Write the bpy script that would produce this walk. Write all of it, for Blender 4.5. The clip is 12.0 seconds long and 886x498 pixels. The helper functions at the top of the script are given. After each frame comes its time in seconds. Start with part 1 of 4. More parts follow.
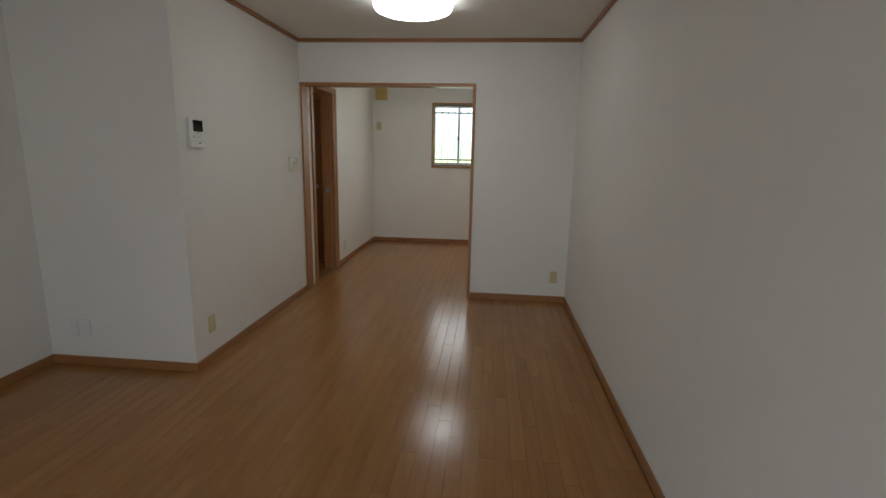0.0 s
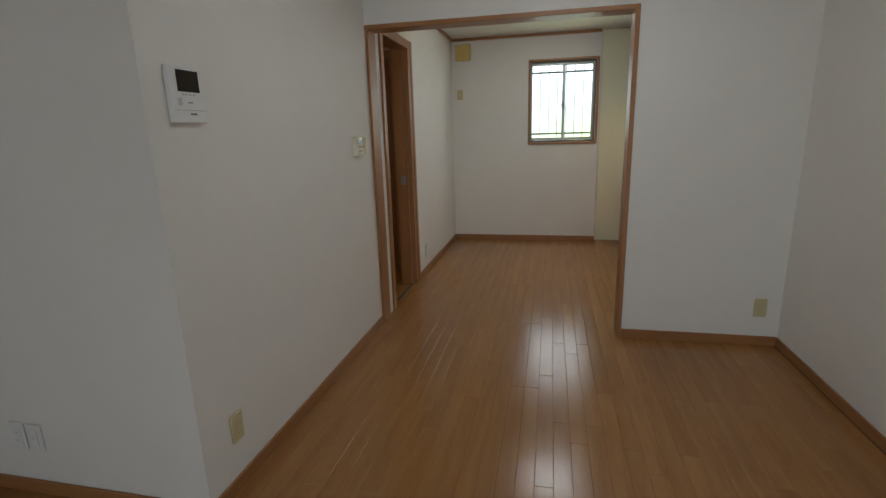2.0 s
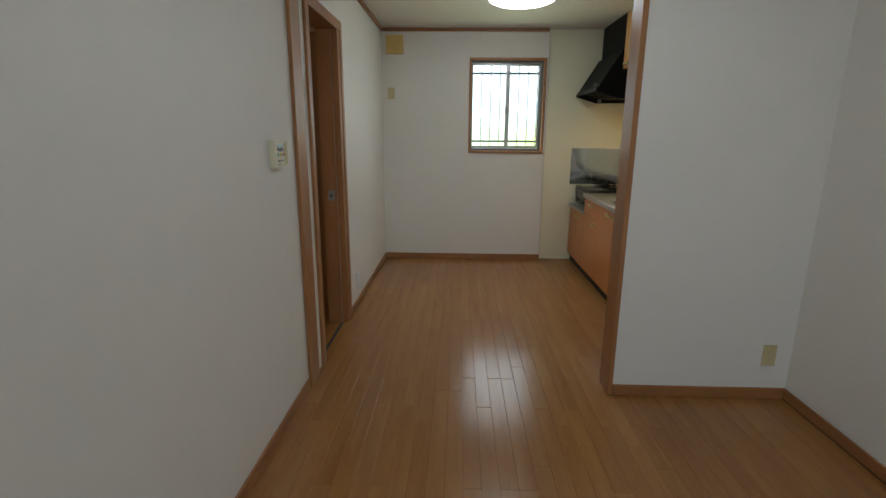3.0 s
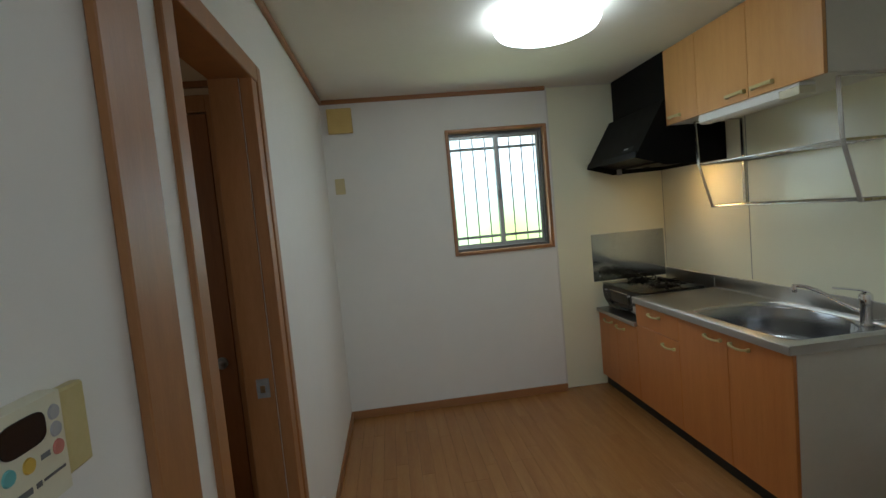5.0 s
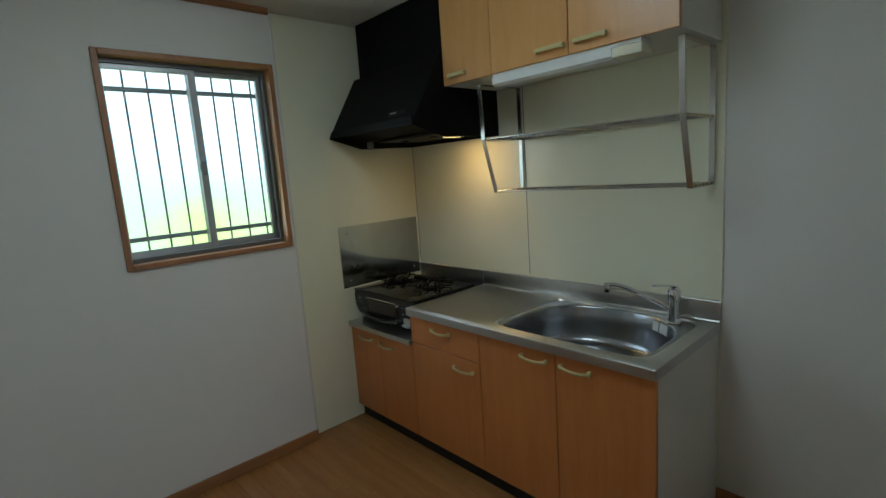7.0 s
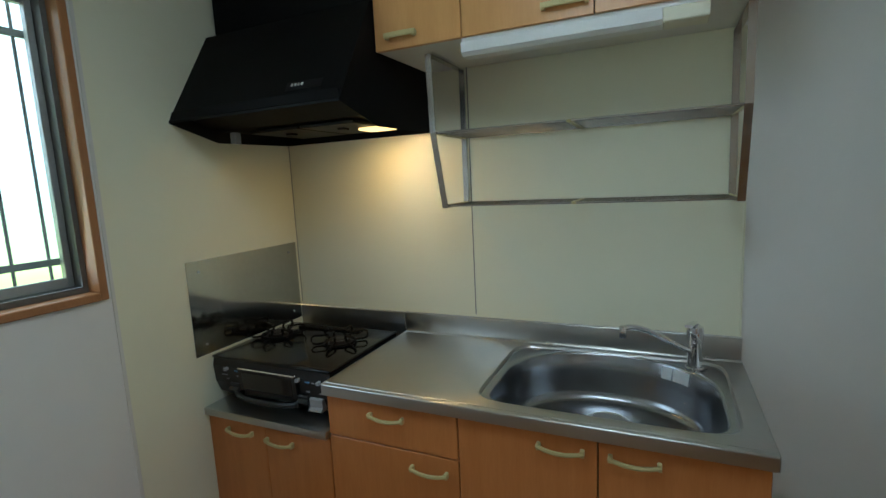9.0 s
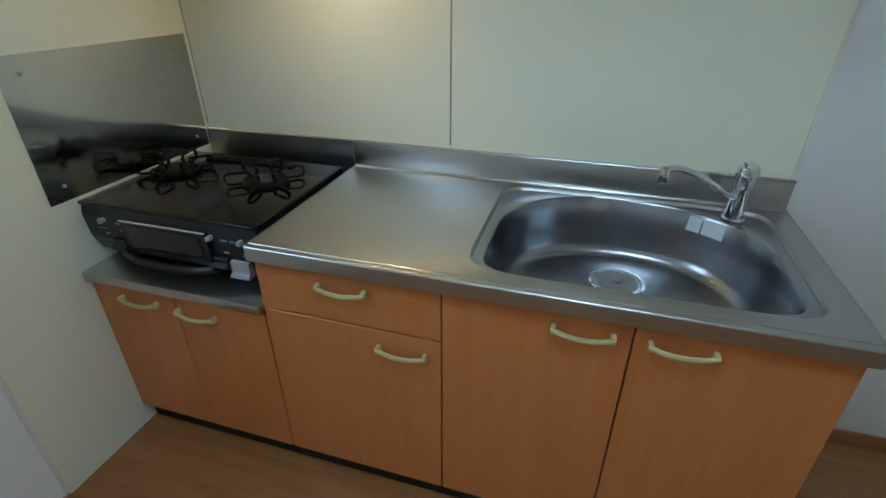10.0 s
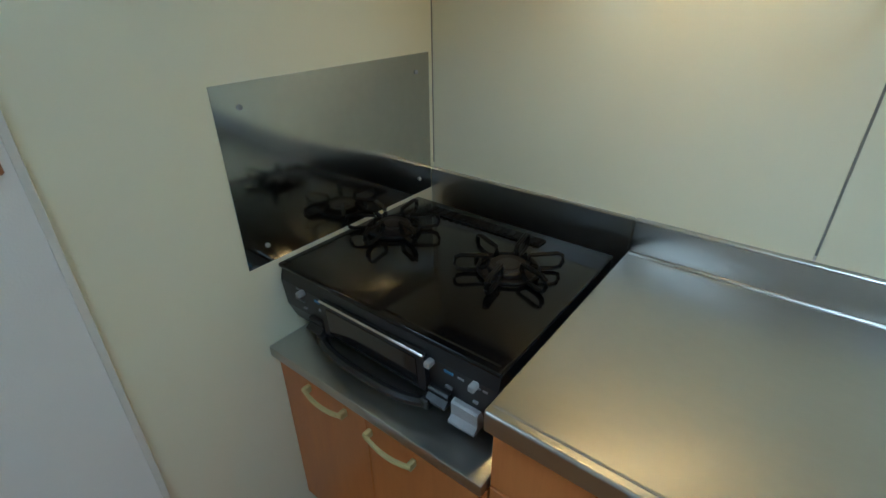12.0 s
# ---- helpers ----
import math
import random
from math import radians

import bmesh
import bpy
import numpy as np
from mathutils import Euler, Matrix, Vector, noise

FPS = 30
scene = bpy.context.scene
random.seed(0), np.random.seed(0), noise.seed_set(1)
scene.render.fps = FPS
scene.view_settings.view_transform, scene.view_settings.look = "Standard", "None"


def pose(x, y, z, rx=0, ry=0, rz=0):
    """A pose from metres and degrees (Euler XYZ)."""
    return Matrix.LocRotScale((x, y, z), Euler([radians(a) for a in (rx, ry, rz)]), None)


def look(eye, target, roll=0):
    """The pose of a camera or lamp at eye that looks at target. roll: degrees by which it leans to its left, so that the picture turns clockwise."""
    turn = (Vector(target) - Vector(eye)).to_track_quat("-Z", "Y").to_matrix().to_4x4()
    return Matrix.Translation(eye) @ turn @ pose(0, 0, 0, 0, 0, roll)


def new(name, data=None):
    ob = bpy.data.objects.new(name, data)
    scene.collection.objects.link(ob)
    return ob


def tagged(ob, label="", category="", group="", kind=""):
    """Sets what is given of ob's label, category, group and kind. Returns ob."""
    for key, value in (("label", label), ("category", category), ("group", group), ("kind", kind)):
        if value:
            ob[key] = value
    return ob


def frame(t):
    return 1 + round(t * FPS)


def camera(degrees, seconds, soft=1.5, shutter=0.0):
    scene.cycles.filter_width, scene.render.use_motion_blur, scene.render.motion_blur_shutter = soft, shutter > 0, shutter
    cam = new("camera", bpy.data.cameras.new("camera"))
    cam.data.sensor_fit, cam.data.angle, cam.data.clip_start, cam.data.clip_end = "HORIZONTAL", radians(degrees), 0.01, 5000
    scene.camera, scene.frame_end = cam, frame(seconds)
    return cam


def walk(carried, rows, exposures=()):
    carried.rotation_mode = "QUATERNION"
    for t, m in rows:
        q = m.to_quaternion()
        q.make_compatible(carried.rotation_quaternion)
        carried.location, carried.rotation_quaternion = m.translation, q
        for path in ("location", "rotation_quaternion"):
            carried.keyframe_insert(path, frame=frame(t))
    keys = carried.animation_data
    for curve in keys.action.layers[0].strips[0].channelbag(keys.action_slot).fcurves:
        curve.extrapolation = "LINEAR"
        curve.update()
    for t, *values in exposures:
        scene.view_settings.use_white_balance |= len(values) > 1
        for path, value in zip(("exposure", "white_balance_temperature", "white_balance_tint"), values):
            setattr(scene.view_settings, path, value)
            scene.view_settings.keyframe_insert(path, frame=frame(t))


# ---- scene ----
cam = camera(84.9, 12.0)
PATH = [
    (0, (0.076, 0.256, 1.437), (-0.107, 2.208, 1.041), 1.2),
    (0.5, (-0.088, 0.626, 1.423), (-0.459, 2.555, 1.046), -0.2),
    (1, (-0.177, 0.995, 1.423), (-0.673, 2.89, 1.021), 1.3),
    (1.5, (-0.382, 1.353, 1.393), (-0.861, 3.247, 0.965), -2.4),
    (2, (-0.574, 1.73, 1.376), (-0.998, 3.626, 0.903), -1.7),
    (2.5, (-0.783, 2.117, 1.372), (-1.226, 3.995, 0.845), -1.6),
    (3, (-0.945, 2.486, 1.396), (-1.005, 4.429, 0.929), 0.4),
    (3.2, (-0.987, 2.664, 1.381), (-1.074, 4.618, 0.963), -1.7),
    (4.8, (-1.326, 3.984, 1.516), (-1.112, 5.962, 1.311), -5.1),
    (5, (-1.336, 4.112, 1.52), (-1.126, 6.096, 1.378), -5.3),
    (5.5, (-1.343, 4.416, 1.535), (-0.858, 6.356, 1.487), -3.5),
    (6, (-1.311, 4.711, 1.52), (-0.587, 6.559, 1.274), -1.4),
    (6.5, (-1.22, 5.01, 1.52), (-0.203, 6.676, 1.087), -1.0),
    (7, (-1.248, 5.283, 1.53), (0.084, 6.742, 1.219), -4.0),
    (7.2, (-1.245, 5.362, 1.55), (0.22, 6.705, 1.325), -3.5),
    (8.8, (-1.044, 6.135, 1.541), (0.797, 6.897, 1.365), -2.3),
    (9, (-0.992, 6.21, 1.51), (0.808, 7.035, 1.231), -2.8),
    (9.5, (-0.725, 6.335, 1.44), (1.011, 7.022, 0.725), -1.8),
    (10, (-0.571, 6.515, 1.4), (1.102, 7.024, 0.43), -0.0),
    (10.5, (-0.503, 6.756, 1.423), (1.174, 7.386, 0.533), -2.5),
    (11, (-0.432, 6.88, 1.419), (1.189, 7.684, 0.567), -1.8),
    (11.5, (-0.245, 6.967, 1.419), (1.278, 7.939, 0.561), -1.8),
    (12, (-0.169, 7.011, 1.4), (1.212, 8.093, 0.439), -0.5),
]
EXPOSURES = [(0, -0.35, 6500, 11), (2.5, -0.24, 6250, 9), (3.2, -0.22, 6150, 7), (4.8, -0.45, 5900, 5), (6.5, -0.7, 5450, 0), (7.2, -0.74, 5400, -1), (9, -0.36, 5200, -2), (9.5, -0.28, 4900, -2), (10, 0.08, 4800, 0), (10.5, 0.12, 4750, -1), (12, 0.0, 4750, -2)]
walk(cam, [(t, look(eye, target, roll)) for t, eye, target, roll in PATH], EXPOSURES)

# ---- world and light ----
world = bpy.data.worlds.new("world")
scene.world = world
world.use_nodes = True
sky = world.node_tree.nodes.new("ShaderNodeTexSky")
sky.sky_type, sky.sun_disc = "NISHITA", False
sky.sun_elevation, sky.sun_rotation = radians(50), radians(200)
world.node_tree.links.new(sky.outputs[0], world.node_tree.nodes["Background"].inputs[0])
world.node_tree.nodes["Background"].inputs[1].default_value = 0.1

LAMP_GLOW = 9.0          # living room lamp diffuser
KITCHEN_GLOW = 12.0      # kitchen lamp diffuser
REAR_WATTS = 32.0        # sky light in the rear window's opening
SIDE_WATTS = 1.2        # added light in an assumed, unseen opening of the recess wall
KITCHEN_WATTS = 3.0      # sky light in the kitchen window's opening
HOOD_WATTS = 1.9
BACKDROP_GLOW = 3.0


def area_lamp(name, m, sx, sy, watts, colour):
    data = bpy.data.lights.new(name, "AREA")
    data.shape, data.size, data.size_y, data.energy, data.color = "RECTANGLE", sx, sy, watts, colour
    ob = new(name, data)
    ob.matrix_world = m
    return ob


area_lamp("rear_window_light", look((-0.25, -1.5, 1.05), (-0.35, 3, 0.95)), 1.5, 1.9, REAR_WATTS, (0.80, 0.90, 1.0))
# Assumed side daylight, added to light the east wall; no window is seen.
area_lamp("side_fill_light", look((-2.7, -0.1, 1.05), (0.8, 1.2, 0.9)), 1.8, 1.9, SIDE_WATTS, (0.80, 0.90, 1.0))
area_lamp("kitchen_window_light", look((-0.434, 7.84, 1.65), (-0.434, 5, 1.2)), 0.72, 0.88, KITCHEN_WATTS, (0.88, 0.96, 1.0))
area_lamp("hood_lamp_light", look((0.71, 7.25, 1.708), (0.80, 7.25, 0.8)), 0.09, 0.11, HOOD_WATTS, (1.0, 0.56, 0.19))
# Added fill before the closed hall wall, standing in for an unseen source.
area_lamp("hall_fill_light", look((-2.97, 5.2, 1.3), (-2.0, 5.5, 1.2)), 0.7, 1.6, 2.2, (1.0, 0.86, 0.66))


# ---- materials ----
def node(nt, kind, **inputs):
    n = nt.nodes.new("ShaderNode" + kind)
    for key, value in inputs.items():
        n.inputs[key.replace("_", " ")].default_value = value
    return n


def material(name, a, b=None, rough=0.5, metal=0.0, scale=6.0, stretch=(1, 1, 1), bump=0.0, bump_scale=200.0,
             rough_var=0.08, coat=0.0, spec=0.5, pieces=False, detail=4.0):
    """Principled surface whose colour drifts from a to b by noise, with fine relief and uneven gloss."""
    mat = bpy.data.materials.new(name)
    mat.use_nodes = True
    nt = mat.node_tree
    p = nt.nodes["Principled BSDF"]
    p.inputs["Metallic"].default_value = metal
    p.inputs["Specular IOR Level"].default_value = spec
    p.inputs["Coat Weight"].default_value = coat
    p.inputs["Coat Roughness"].default_value = 0.12
    geo = node(nt, "NewGeometry")
    place = geo.outputs["Position"]
    drift = None
    if pieces:
        info = node(nt, "ObjectInfo")
        add = node(nt, "Math")
        nt.links.new(info.outputs["Random"], add.inputs[0])
        nt.links.new(geo.outputs["Random Per Island"], add.inputs[1])
        fract = node(nt, "Math")
        fract.operation = "FRACT"
        nt.links.new(add.outputs[0], fract.inputs[0])
        drift = fract.outputs[0]
        times = node(nt, "VectorMath")
        times.operation = "SCALE"
        times.inputs[0].default_value = (17.0, 31.0, 5.0)
        nt.links.new(drift, times.inputs["Scale"])
        shift = node(nt, "VectorMath")
        nt.links.new(place, shift.inputs[0])
        nt.links.new(times.outputs[0], shift.inputs[1])
        place = shift.outputs[0]
    mapping = node(nt, "Mapping", Scale=stretch)
    nt.links.new(place, mapping.inputs["Vector"])
    big = node(nt, "TexNoise", Scale=scale, Detail=detail, Roughness=0.6)
    nt.links.new(mapping.outputs[0], big.inputs["Vector"])
    fine = node(nt, "TexNoise", Scale=scale * 9, Detail=3.0, Roughness=0.6)
    nt.links.new(mapping.outputs[0], fine.inputs["Vector"])
    mix2 = node(nt, "Math")
    mix2.operation = "MULTIPLY_ADD"
    mix2.inputs[1].default_value = 0.45
    nt.links.new(fine.outputs[0], mix2.inputs[0])
    nt.links.new(big.outputs[0], mix2.inputs[2])
    ramp = node(nt, "MapRange")
    ramp.inputs["From Min"].default_value, ramp.inputs["From Max"].default_value = 0.45, 1.0
    source = mix2.outputs[0]
    if drift is not None:
        more = node(nt, "Math")
        more.operation = "MULTIPLY_ADD"
        more.inputs[1].default_value = 0.22
        nt.links.new(drift, more.inputs[0])
        nt.links.new(source, more.inputs[2])
        source = more.outputs[0]
        ramp.inputs["From Max"].default_value = 1.2
    nt.links.new(source, ramp.inputs["Value"])
    mix = node(nt, "Mix")
    mix.data_type = "RGBA"
    mix.inputs["A"].default_value = (*a, 1)
    mix.inputs[6].default_value = (*a, 1)
    mix.inputs[7].default_value = (*(b or a), 1)
    nt.links.new(ramp.outputs[0], mix.inputs[0])
    nt.links.new(mix.outputs[2], p.inputs["Base Color"])
    r = node(nt, "MapRange")
    r.inputs["To Min"].default_value, r.inputs["To Max"].default_value = max(0.02, rough - rough_var), rough + rough_var
    nt.links.new(big.outputs[0], r.inputs["Value"])
    nt.links.new(r.outputs[0], p.inputs["Roughness"])
    if bump:
        grain = node(nt, "TexNoise", Scale=bump_scale, Detail=3.0, Roughness=0.6)
        nt.links.new(mapping.outputs[0], grain.inputs["Vector"])
        bp = node(nt, "Bump", Strength=bump, Distance=0.002)
        nt.links.new(grain.outputs[0], bp.inputs["Height"])
        nt.links.new(bp.outputs[0], p.inputs["Normal"])
    return mat


def glow(name, colour, strength):
    mat = bpy.data.materials.new(name)
    mat.use_nodes = True
    p = mat.node_tree.nodes["Principled BSDF"]
    p.inputs["Base Color"].default_value = (0.8, 0.8, 0.8, 1)
    p.inputs["Emission Color"].default_value = (*colour, 1)
    p.inputs["Emission Strength"].default_value = strength
    return mat


WALLPAPER = material("wallpaper", (0.76, 0.742, 0.695), (0.80, 0.782, 0.735), 0.75, scale=1.2, bump=0.25, bump_scale=260)
CEILING = material("ceiling_paper", (0.74, 0.71, 0.64), (0.79, 0.76, 0.69), 0.8, scale=1.5, bump=0.3, bump_scale=180)
PLANK = material("oak_flooring", (0.27, 0.120, 0.036), (0.40, 0.195, 0.064), 0.18, scale=2.2, stretch=(9, 0.8, 1), bump=0.18,
                 bump_scale=14, rough_var=0.06, coat=0.0, spec=0.42, pieces=True)
SUBFLOOR = material("joint_shadow", (0.07, 0.035, 0.015), (0.1, 0.05, 0.02), 0.8, scale=8)
TRIM = material("stained_trim", (0.30, 0.134, 0.046), (0.40, 0.19, 0.072), 0.4, scale=5, stretch=(4, 4, 0.6), bump=0.1, bump_scale=60)
TRIM_FLAT = material("stained_moulding", (0.28, 0.122, 0.042), (0.37, 0.17, 0.062), 0.42, scale=5, stretch=(0.6, 0.6, 4), bump=0.1, bump_scale=60)
DOOR_WOOD = material("brown_door_wood", (0.20, 0.075, 0.022), (0.30, 0.12, 0.04), 0.4, scale=4, stretch=(5, 5, 0.4), bump=0.1, bump_scale=60)
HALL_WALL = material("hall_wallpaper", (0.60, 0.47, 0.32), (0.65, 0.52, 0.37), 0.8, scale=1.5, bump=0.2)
LAMINATE = material("orange_laminate", (0.50, 0.180, 0.046), (0.59, 0.232, 0.066), 0.32, scale=5, stretch=(5, 5, 0.5), bump=0.04, bump_scale=90)
UPPER_LAMINATE = material("honey_laminate", (0.56, 0.29, 0.095), (0.64, 0.35, 0.125), 0.32, scale=5, stretch=(5, 5, 0.5), bump=0.04, bump_scale=90)
CARCASS = material("white_melamine", (0.66, 0.64, 0.57), (0.72, 0.70, 0.63), 0.5, scale=3, bump=0.03)
GAP = material("dark_gap", (0.012, 0.011, 0.010), (0.02, 0.018, 0.016), 0.7, scale=8)
PANEL = material("cream_kitchen_panel", (0.83, 0.815, 0.625), (0.855, 0.84, 0.65), 0.17, scale=1.2, stretch=(1, 1, 0.6), bump=0.015, bump_scale=300, rough_var=0.03)
JOINT = material("grey_panel_joint", (0.20, 0.20, 0.18), (0.26, 0.26, 0.23), 0.9, scale=8, spec=0.1)
STEEL = material("brushed_steel", (0.50, 0.495, 0.47), (0.54, 0.535, 0.51), 0.30, metal=1.0, scale=7, stretch=(1, 0.6, 1), bump=0.03, bump_scale=500, rough_var=0.03)
BOWL_STEEL = material("drawn_steel", (0.35, 0.36, 0.38), (0.40, 0.41, 0.43), 0.24, metal=1.0, scale=5, bump=0.02, bump_scale=90, rough_var=0.02)
SPLASH_STEEL = material("mirror_steel", (0.48, 0.48, 0.46), (0.55, 0.55, 0.52), 0.10, metal=1.0, scale=5, bump=0.02, bump_scale=4, rough_var=0.06)
CHROME = material("chrome", (0.72, 0.72, 0.72), (0.8, 0.8, 0.8), 0.08, metal=1.0, scale=10, rough_var=0.03)
RACK_STEEL = material("rack_steel", (0.50, 0.48, 0.45), (0.62, 0.6, 0.56), 0.24, metal=1.0, scale=12, rough_var=0.08)
BLACK_PAINT = material("black_hood_paint", (0.004, 0.004, 0.004), (0.007, 0.0065, 0.006), 0.5, scale=6, bump=0.03, spec=0.08)
HOOD_INSIDE = material("hood_inside", (0.004, 0.004, 0.004), (0.008, 0.007, 0.006), 0.5, scale=10, bump=0.05, spec=0.2)
ENAMEL = material("black_enamel", (0.003, 0.003, 0.003), (0.006, 0.0055, 0.0055), 0.11, scale=8, rough_var=0.04, bump=0.015, bump_scale=40, spec=0.32)
STOVE_FACE = material("stove_face", (0.006, 0.006, 0.007), (0.012, 0.012, 0.013), 0.34, scale=10, bump=0.03)
IRON = material("grate_enamel", (0.003, 0.003, 0.003), (0.006, 0.0055, 0.005), 0.45, scale=20, bump=0.08, spec=0.15)
BURNER = material("burner_alloy", (0.012, 0.010, 0.009), (0.03, 0.024, 0.02), 0.42, metal=0.4, scale=30)
CREAM = material("cream_plastic", (0.52, 0.44, 0.19), (0.58, 0.50, 0.24), 0.38, scale=12, bump=0.02)
BEIGE = material("aged_plate_plastic", (0.55, 0.47, 0.25), (0.62, 0.54, 0.31), 0.45, scale=12, bump=0.02)
VENT = material("yellowed_plastic", (0.60, 0.42, 0.13), (0.68, 0.49, 0.17), 0.5, scale=12, bump=0.02)
WHITE = material("white_plastic", (0.72, 0.72, 0.70), (0.78, 0.78, 0.76), 0.42, scale=12, bump=0.02)
IVORY = material("ivory_plastic", (0.66, 0.63, 0.47), (0.72, 0.69, 0.53), 0.42, scale=12, bump=0.02)
GREY = material("grey_plastic", (0.35, 0.35, 0.36), (0.42, 0.42, 0.43), 0.45, scale=14)
SCREEN = material("dark_screen", (0.010, 0.011, 0.012), (0.016, 0.016, 0.018), 0.12, scale=8)
PRINT = material("printed_ink", (0.10, 0.10, 0.10), (0.15, 0.15, 0.15), 0.5, scale=20)
PALE_PRINT = material("pale_ink", (0.22, 0.22, 0.23), (0.3, 0.3, 0.31), 0.5, scale=20)
BLUE_INK = material("blue_ink", (0.08, 0.22, 0.45), (0.1, 0.26, 0.5), 0.5, scale=20)
TEAL_INK = material("teal_button", (0.12, 0.38, 0.38), (0.15, 0.42, 0.42), 0.5, scale=20)
AMBER_INK = material("amber_button", (0.55, 0.36, 0.04), (0.6, 0.4, 0.06), 0.5, scale=20)
RED_INK = material("red_button", (0.5, 0.17, 0.13), (0.55, 0.2, 0.16), 0.5, scale=20)
ALUMINIUM = material("grey_aluminium", (0.36, 0.36, 0.34), (0.46, 0.46, 0.44), 0.36, metal=0.6, scale=10)
# Bronze-grey, with the frame's backlit darkness put into the colour.
DARK_FRAME = material("backlit_bronze_frame", (0.10, 0.095, 0.085), (0.15, 0.14, 0.125), 0.4, metal=0.3, scale=10)
GRILLE = material("grey_grille", (0.24, 0.25, 0.25), (0.32, 0.33, 0.33), 0.5, metal=0.2, scale=10)
STICKER = material("pale_sticker", (0.62, 0.66, 0.68), (0.7, 0.73, 0.74), 0.5, scale=20)
FLAME_WINDOW = material("grill_window", (0.012, 0.011, 0.011), (0.02, 0.018, 0.018), 0.07, scale=10)
DIFFUSER = glow("lamp_diffuser", (0.93, 0.98, 1.0), LAMP_GLOW)
KITCHEN_DIFFUSER = glow("kitchen_lamp_diffuser", (0.93, 0.98, 1.0), KITCHEN_GLOW)
BULB = glow("hood_bulb_cover", (1.0, 0.60, 0.20), 2.6)

GLASS = bpy.data.materials.new("window_glass")
GLASS.use_nodes = True
gp = GLASS.node_tree.nodes["Principled BSDF"]
gp.inputs["Transmission Weight"].default_value = 1.0
gp.inputs["Roughness"].default_value = 0.0
gp.inputs["IOR"].default_value = 1.05
gp.inputs["Base Color"].default_value = (0.97, 0.99, 0.98, 1)


# ---- building blocks ----
def box(bm, x0, x1, y0, y1, z0, z1, bevel=0.0, seg=1):
    made = bmesh.ops.create_cube(bm, size=1.0)["verts"]
    bmesh.ops.scale(bm, vec=(x1 - x0, y1 - y0, z1 - z0), verts=made)
    bmesh.ops.translate(bm, vec=((x0 + x1) / 2, (y0 + y1) / 2, (z0 + z1) / 2), verts=made)
    if bevel:
        edges = {e for v in made for e in v.link_edges}
        bmesh.ops.bevel(bm, geom=list(edges), offset=bevel, segments=seg, profile=0.5, affect="EDGES")


def tube(bm, points, r, n=8, flat=1.0, closed=False):
    """A round or flattened bar swept along points."""
    pts = [Vector(p) for p in points]
    rings = []
    count = len(pts)
    for i, p in enumerate(pts):
        if closed:
            way = (pts[(i + 1) % count] - pts[i - 1]).normalized()
        else:
            way = (pts[min(i + 1, count - 1)] - pts[max(i - 1, 0)]).normalized()
        up = Vector((0, 0, 1)) if abs(way.z) < 0.9 else Vector((0, 1, 0))
        side = way.cross(up).normalized()
        up = side.cross(way).normalized()
        rings.append([bm.verts.new(p + r * (math.cos(a) * side + flat * math.sin(a) * up))
                      for a in (2 * math.pi * k / n + math.pi / n for k in range(n))])
    pairs = list(zip(rings, rings[1:])) + ([(rings[-1], rings[0])] if closed else [])
    for a, b in pairs:
        for k in range(n):
            bm.faces.new((a[k], a[(k + 1) % n], b[(k + 1) % n], b[k]))
    if not closed:
        bm.faces.new(rings[0][::-1])
        bm.faces.new(rings[-1])


def lathe(bm, centre, profile, n=32, axis="z"):
    """A turned shape: profile is a run of (radius, height)."""
    rings = []
    for r, h in profile:
        ring = []
        for k in range(n):
            a = 2 * math.pi * k / n
            v = (r * math.cos(a), r * math.sin(a), h)
            if axis == "x":
                v = (h, v[0], v[1])
            elif axis == "y":
                v = (v[0], h, v[1])
            ring.append(bm.verts.new(Vector(centre) + Vector(v)))
        rings.append(ring)
    for a, b in zip(rings, rings[1:]):
        for k in range(n):
            bm.faces.new((a[k], a[(k + 1) % n], b[(k + 1) % n], b[k]))
    bm.faces.new(rings[0][::-1])
    bm.faces.new(rings[-1])


def prism(bm, outline, lo, hi, axis):
    """A flat outline pushed along an axis: (a, b) are the other two axes in order."""
    def place(a, b, c):
        return {"x": (c, a, b), "y": (a, c, b), "z": (a, b, c)}[axis]
    low = [bm.verts.new(place(a, b, lo)) for a, b in outline]
    high = [bm.verts.new(place(a, b, hi)) for a, b in outline]
    bm.faces.new(low[::-1])
    bm.faces.new(high)
    n = len(outline)
    for i in range(n):
        bm.faces.new((low[i], low[(i + 1) % n], high[(i + 1) % n], high[i]))


def solid(name, build, mat, parent=None, smooth=False, angle=35):
    """A mesh object out of what build(bm) makes in world places; under a parent it is kept relative to it."""
    bm = bmesh.new()
    build(bm)
    bmesh.ops.recalc_face_normals(bm, faces=bm.faces)
    if parent is not None:
        base = parent
        off = Vector(base.location)
        while base.parent is not None:
            base = base.parent
            off += Vector(base.location)
        bmesh.ops.translate(bm, vec=-off, verts=bm.verts)
    me = bpy.data.meshes.new(name)
    if smooth:
        for f in bm.faces:
            f.smooth = True
        for e in bm.edges:
            if len(e.link_faces) == 2 and e.calc_face_angle(0) > radians(angle):
                e.smooth = False
    bm.to_mesh(me)
    bm.free()
    me.materials.append(mat)
    ob = new(name, me)
    ob.parent = parent
    return ob


def thing(name, place, label, category, group=""):
    root = new(name)
    root.empty_display_size = 0.05
    root.location = place
    return tagged(root, label, category, group)


def block(name, spans, mat, label="", parent=None, bevel=0.0, kind="structure", category=""):
    def build(bm):
        for s in spans:
            box(bm, *s, bevel=bevel)
    ob = solid(name, build, mat, parent)
    return tagged(ob, label, category, kind=kind) if parent is None else ob


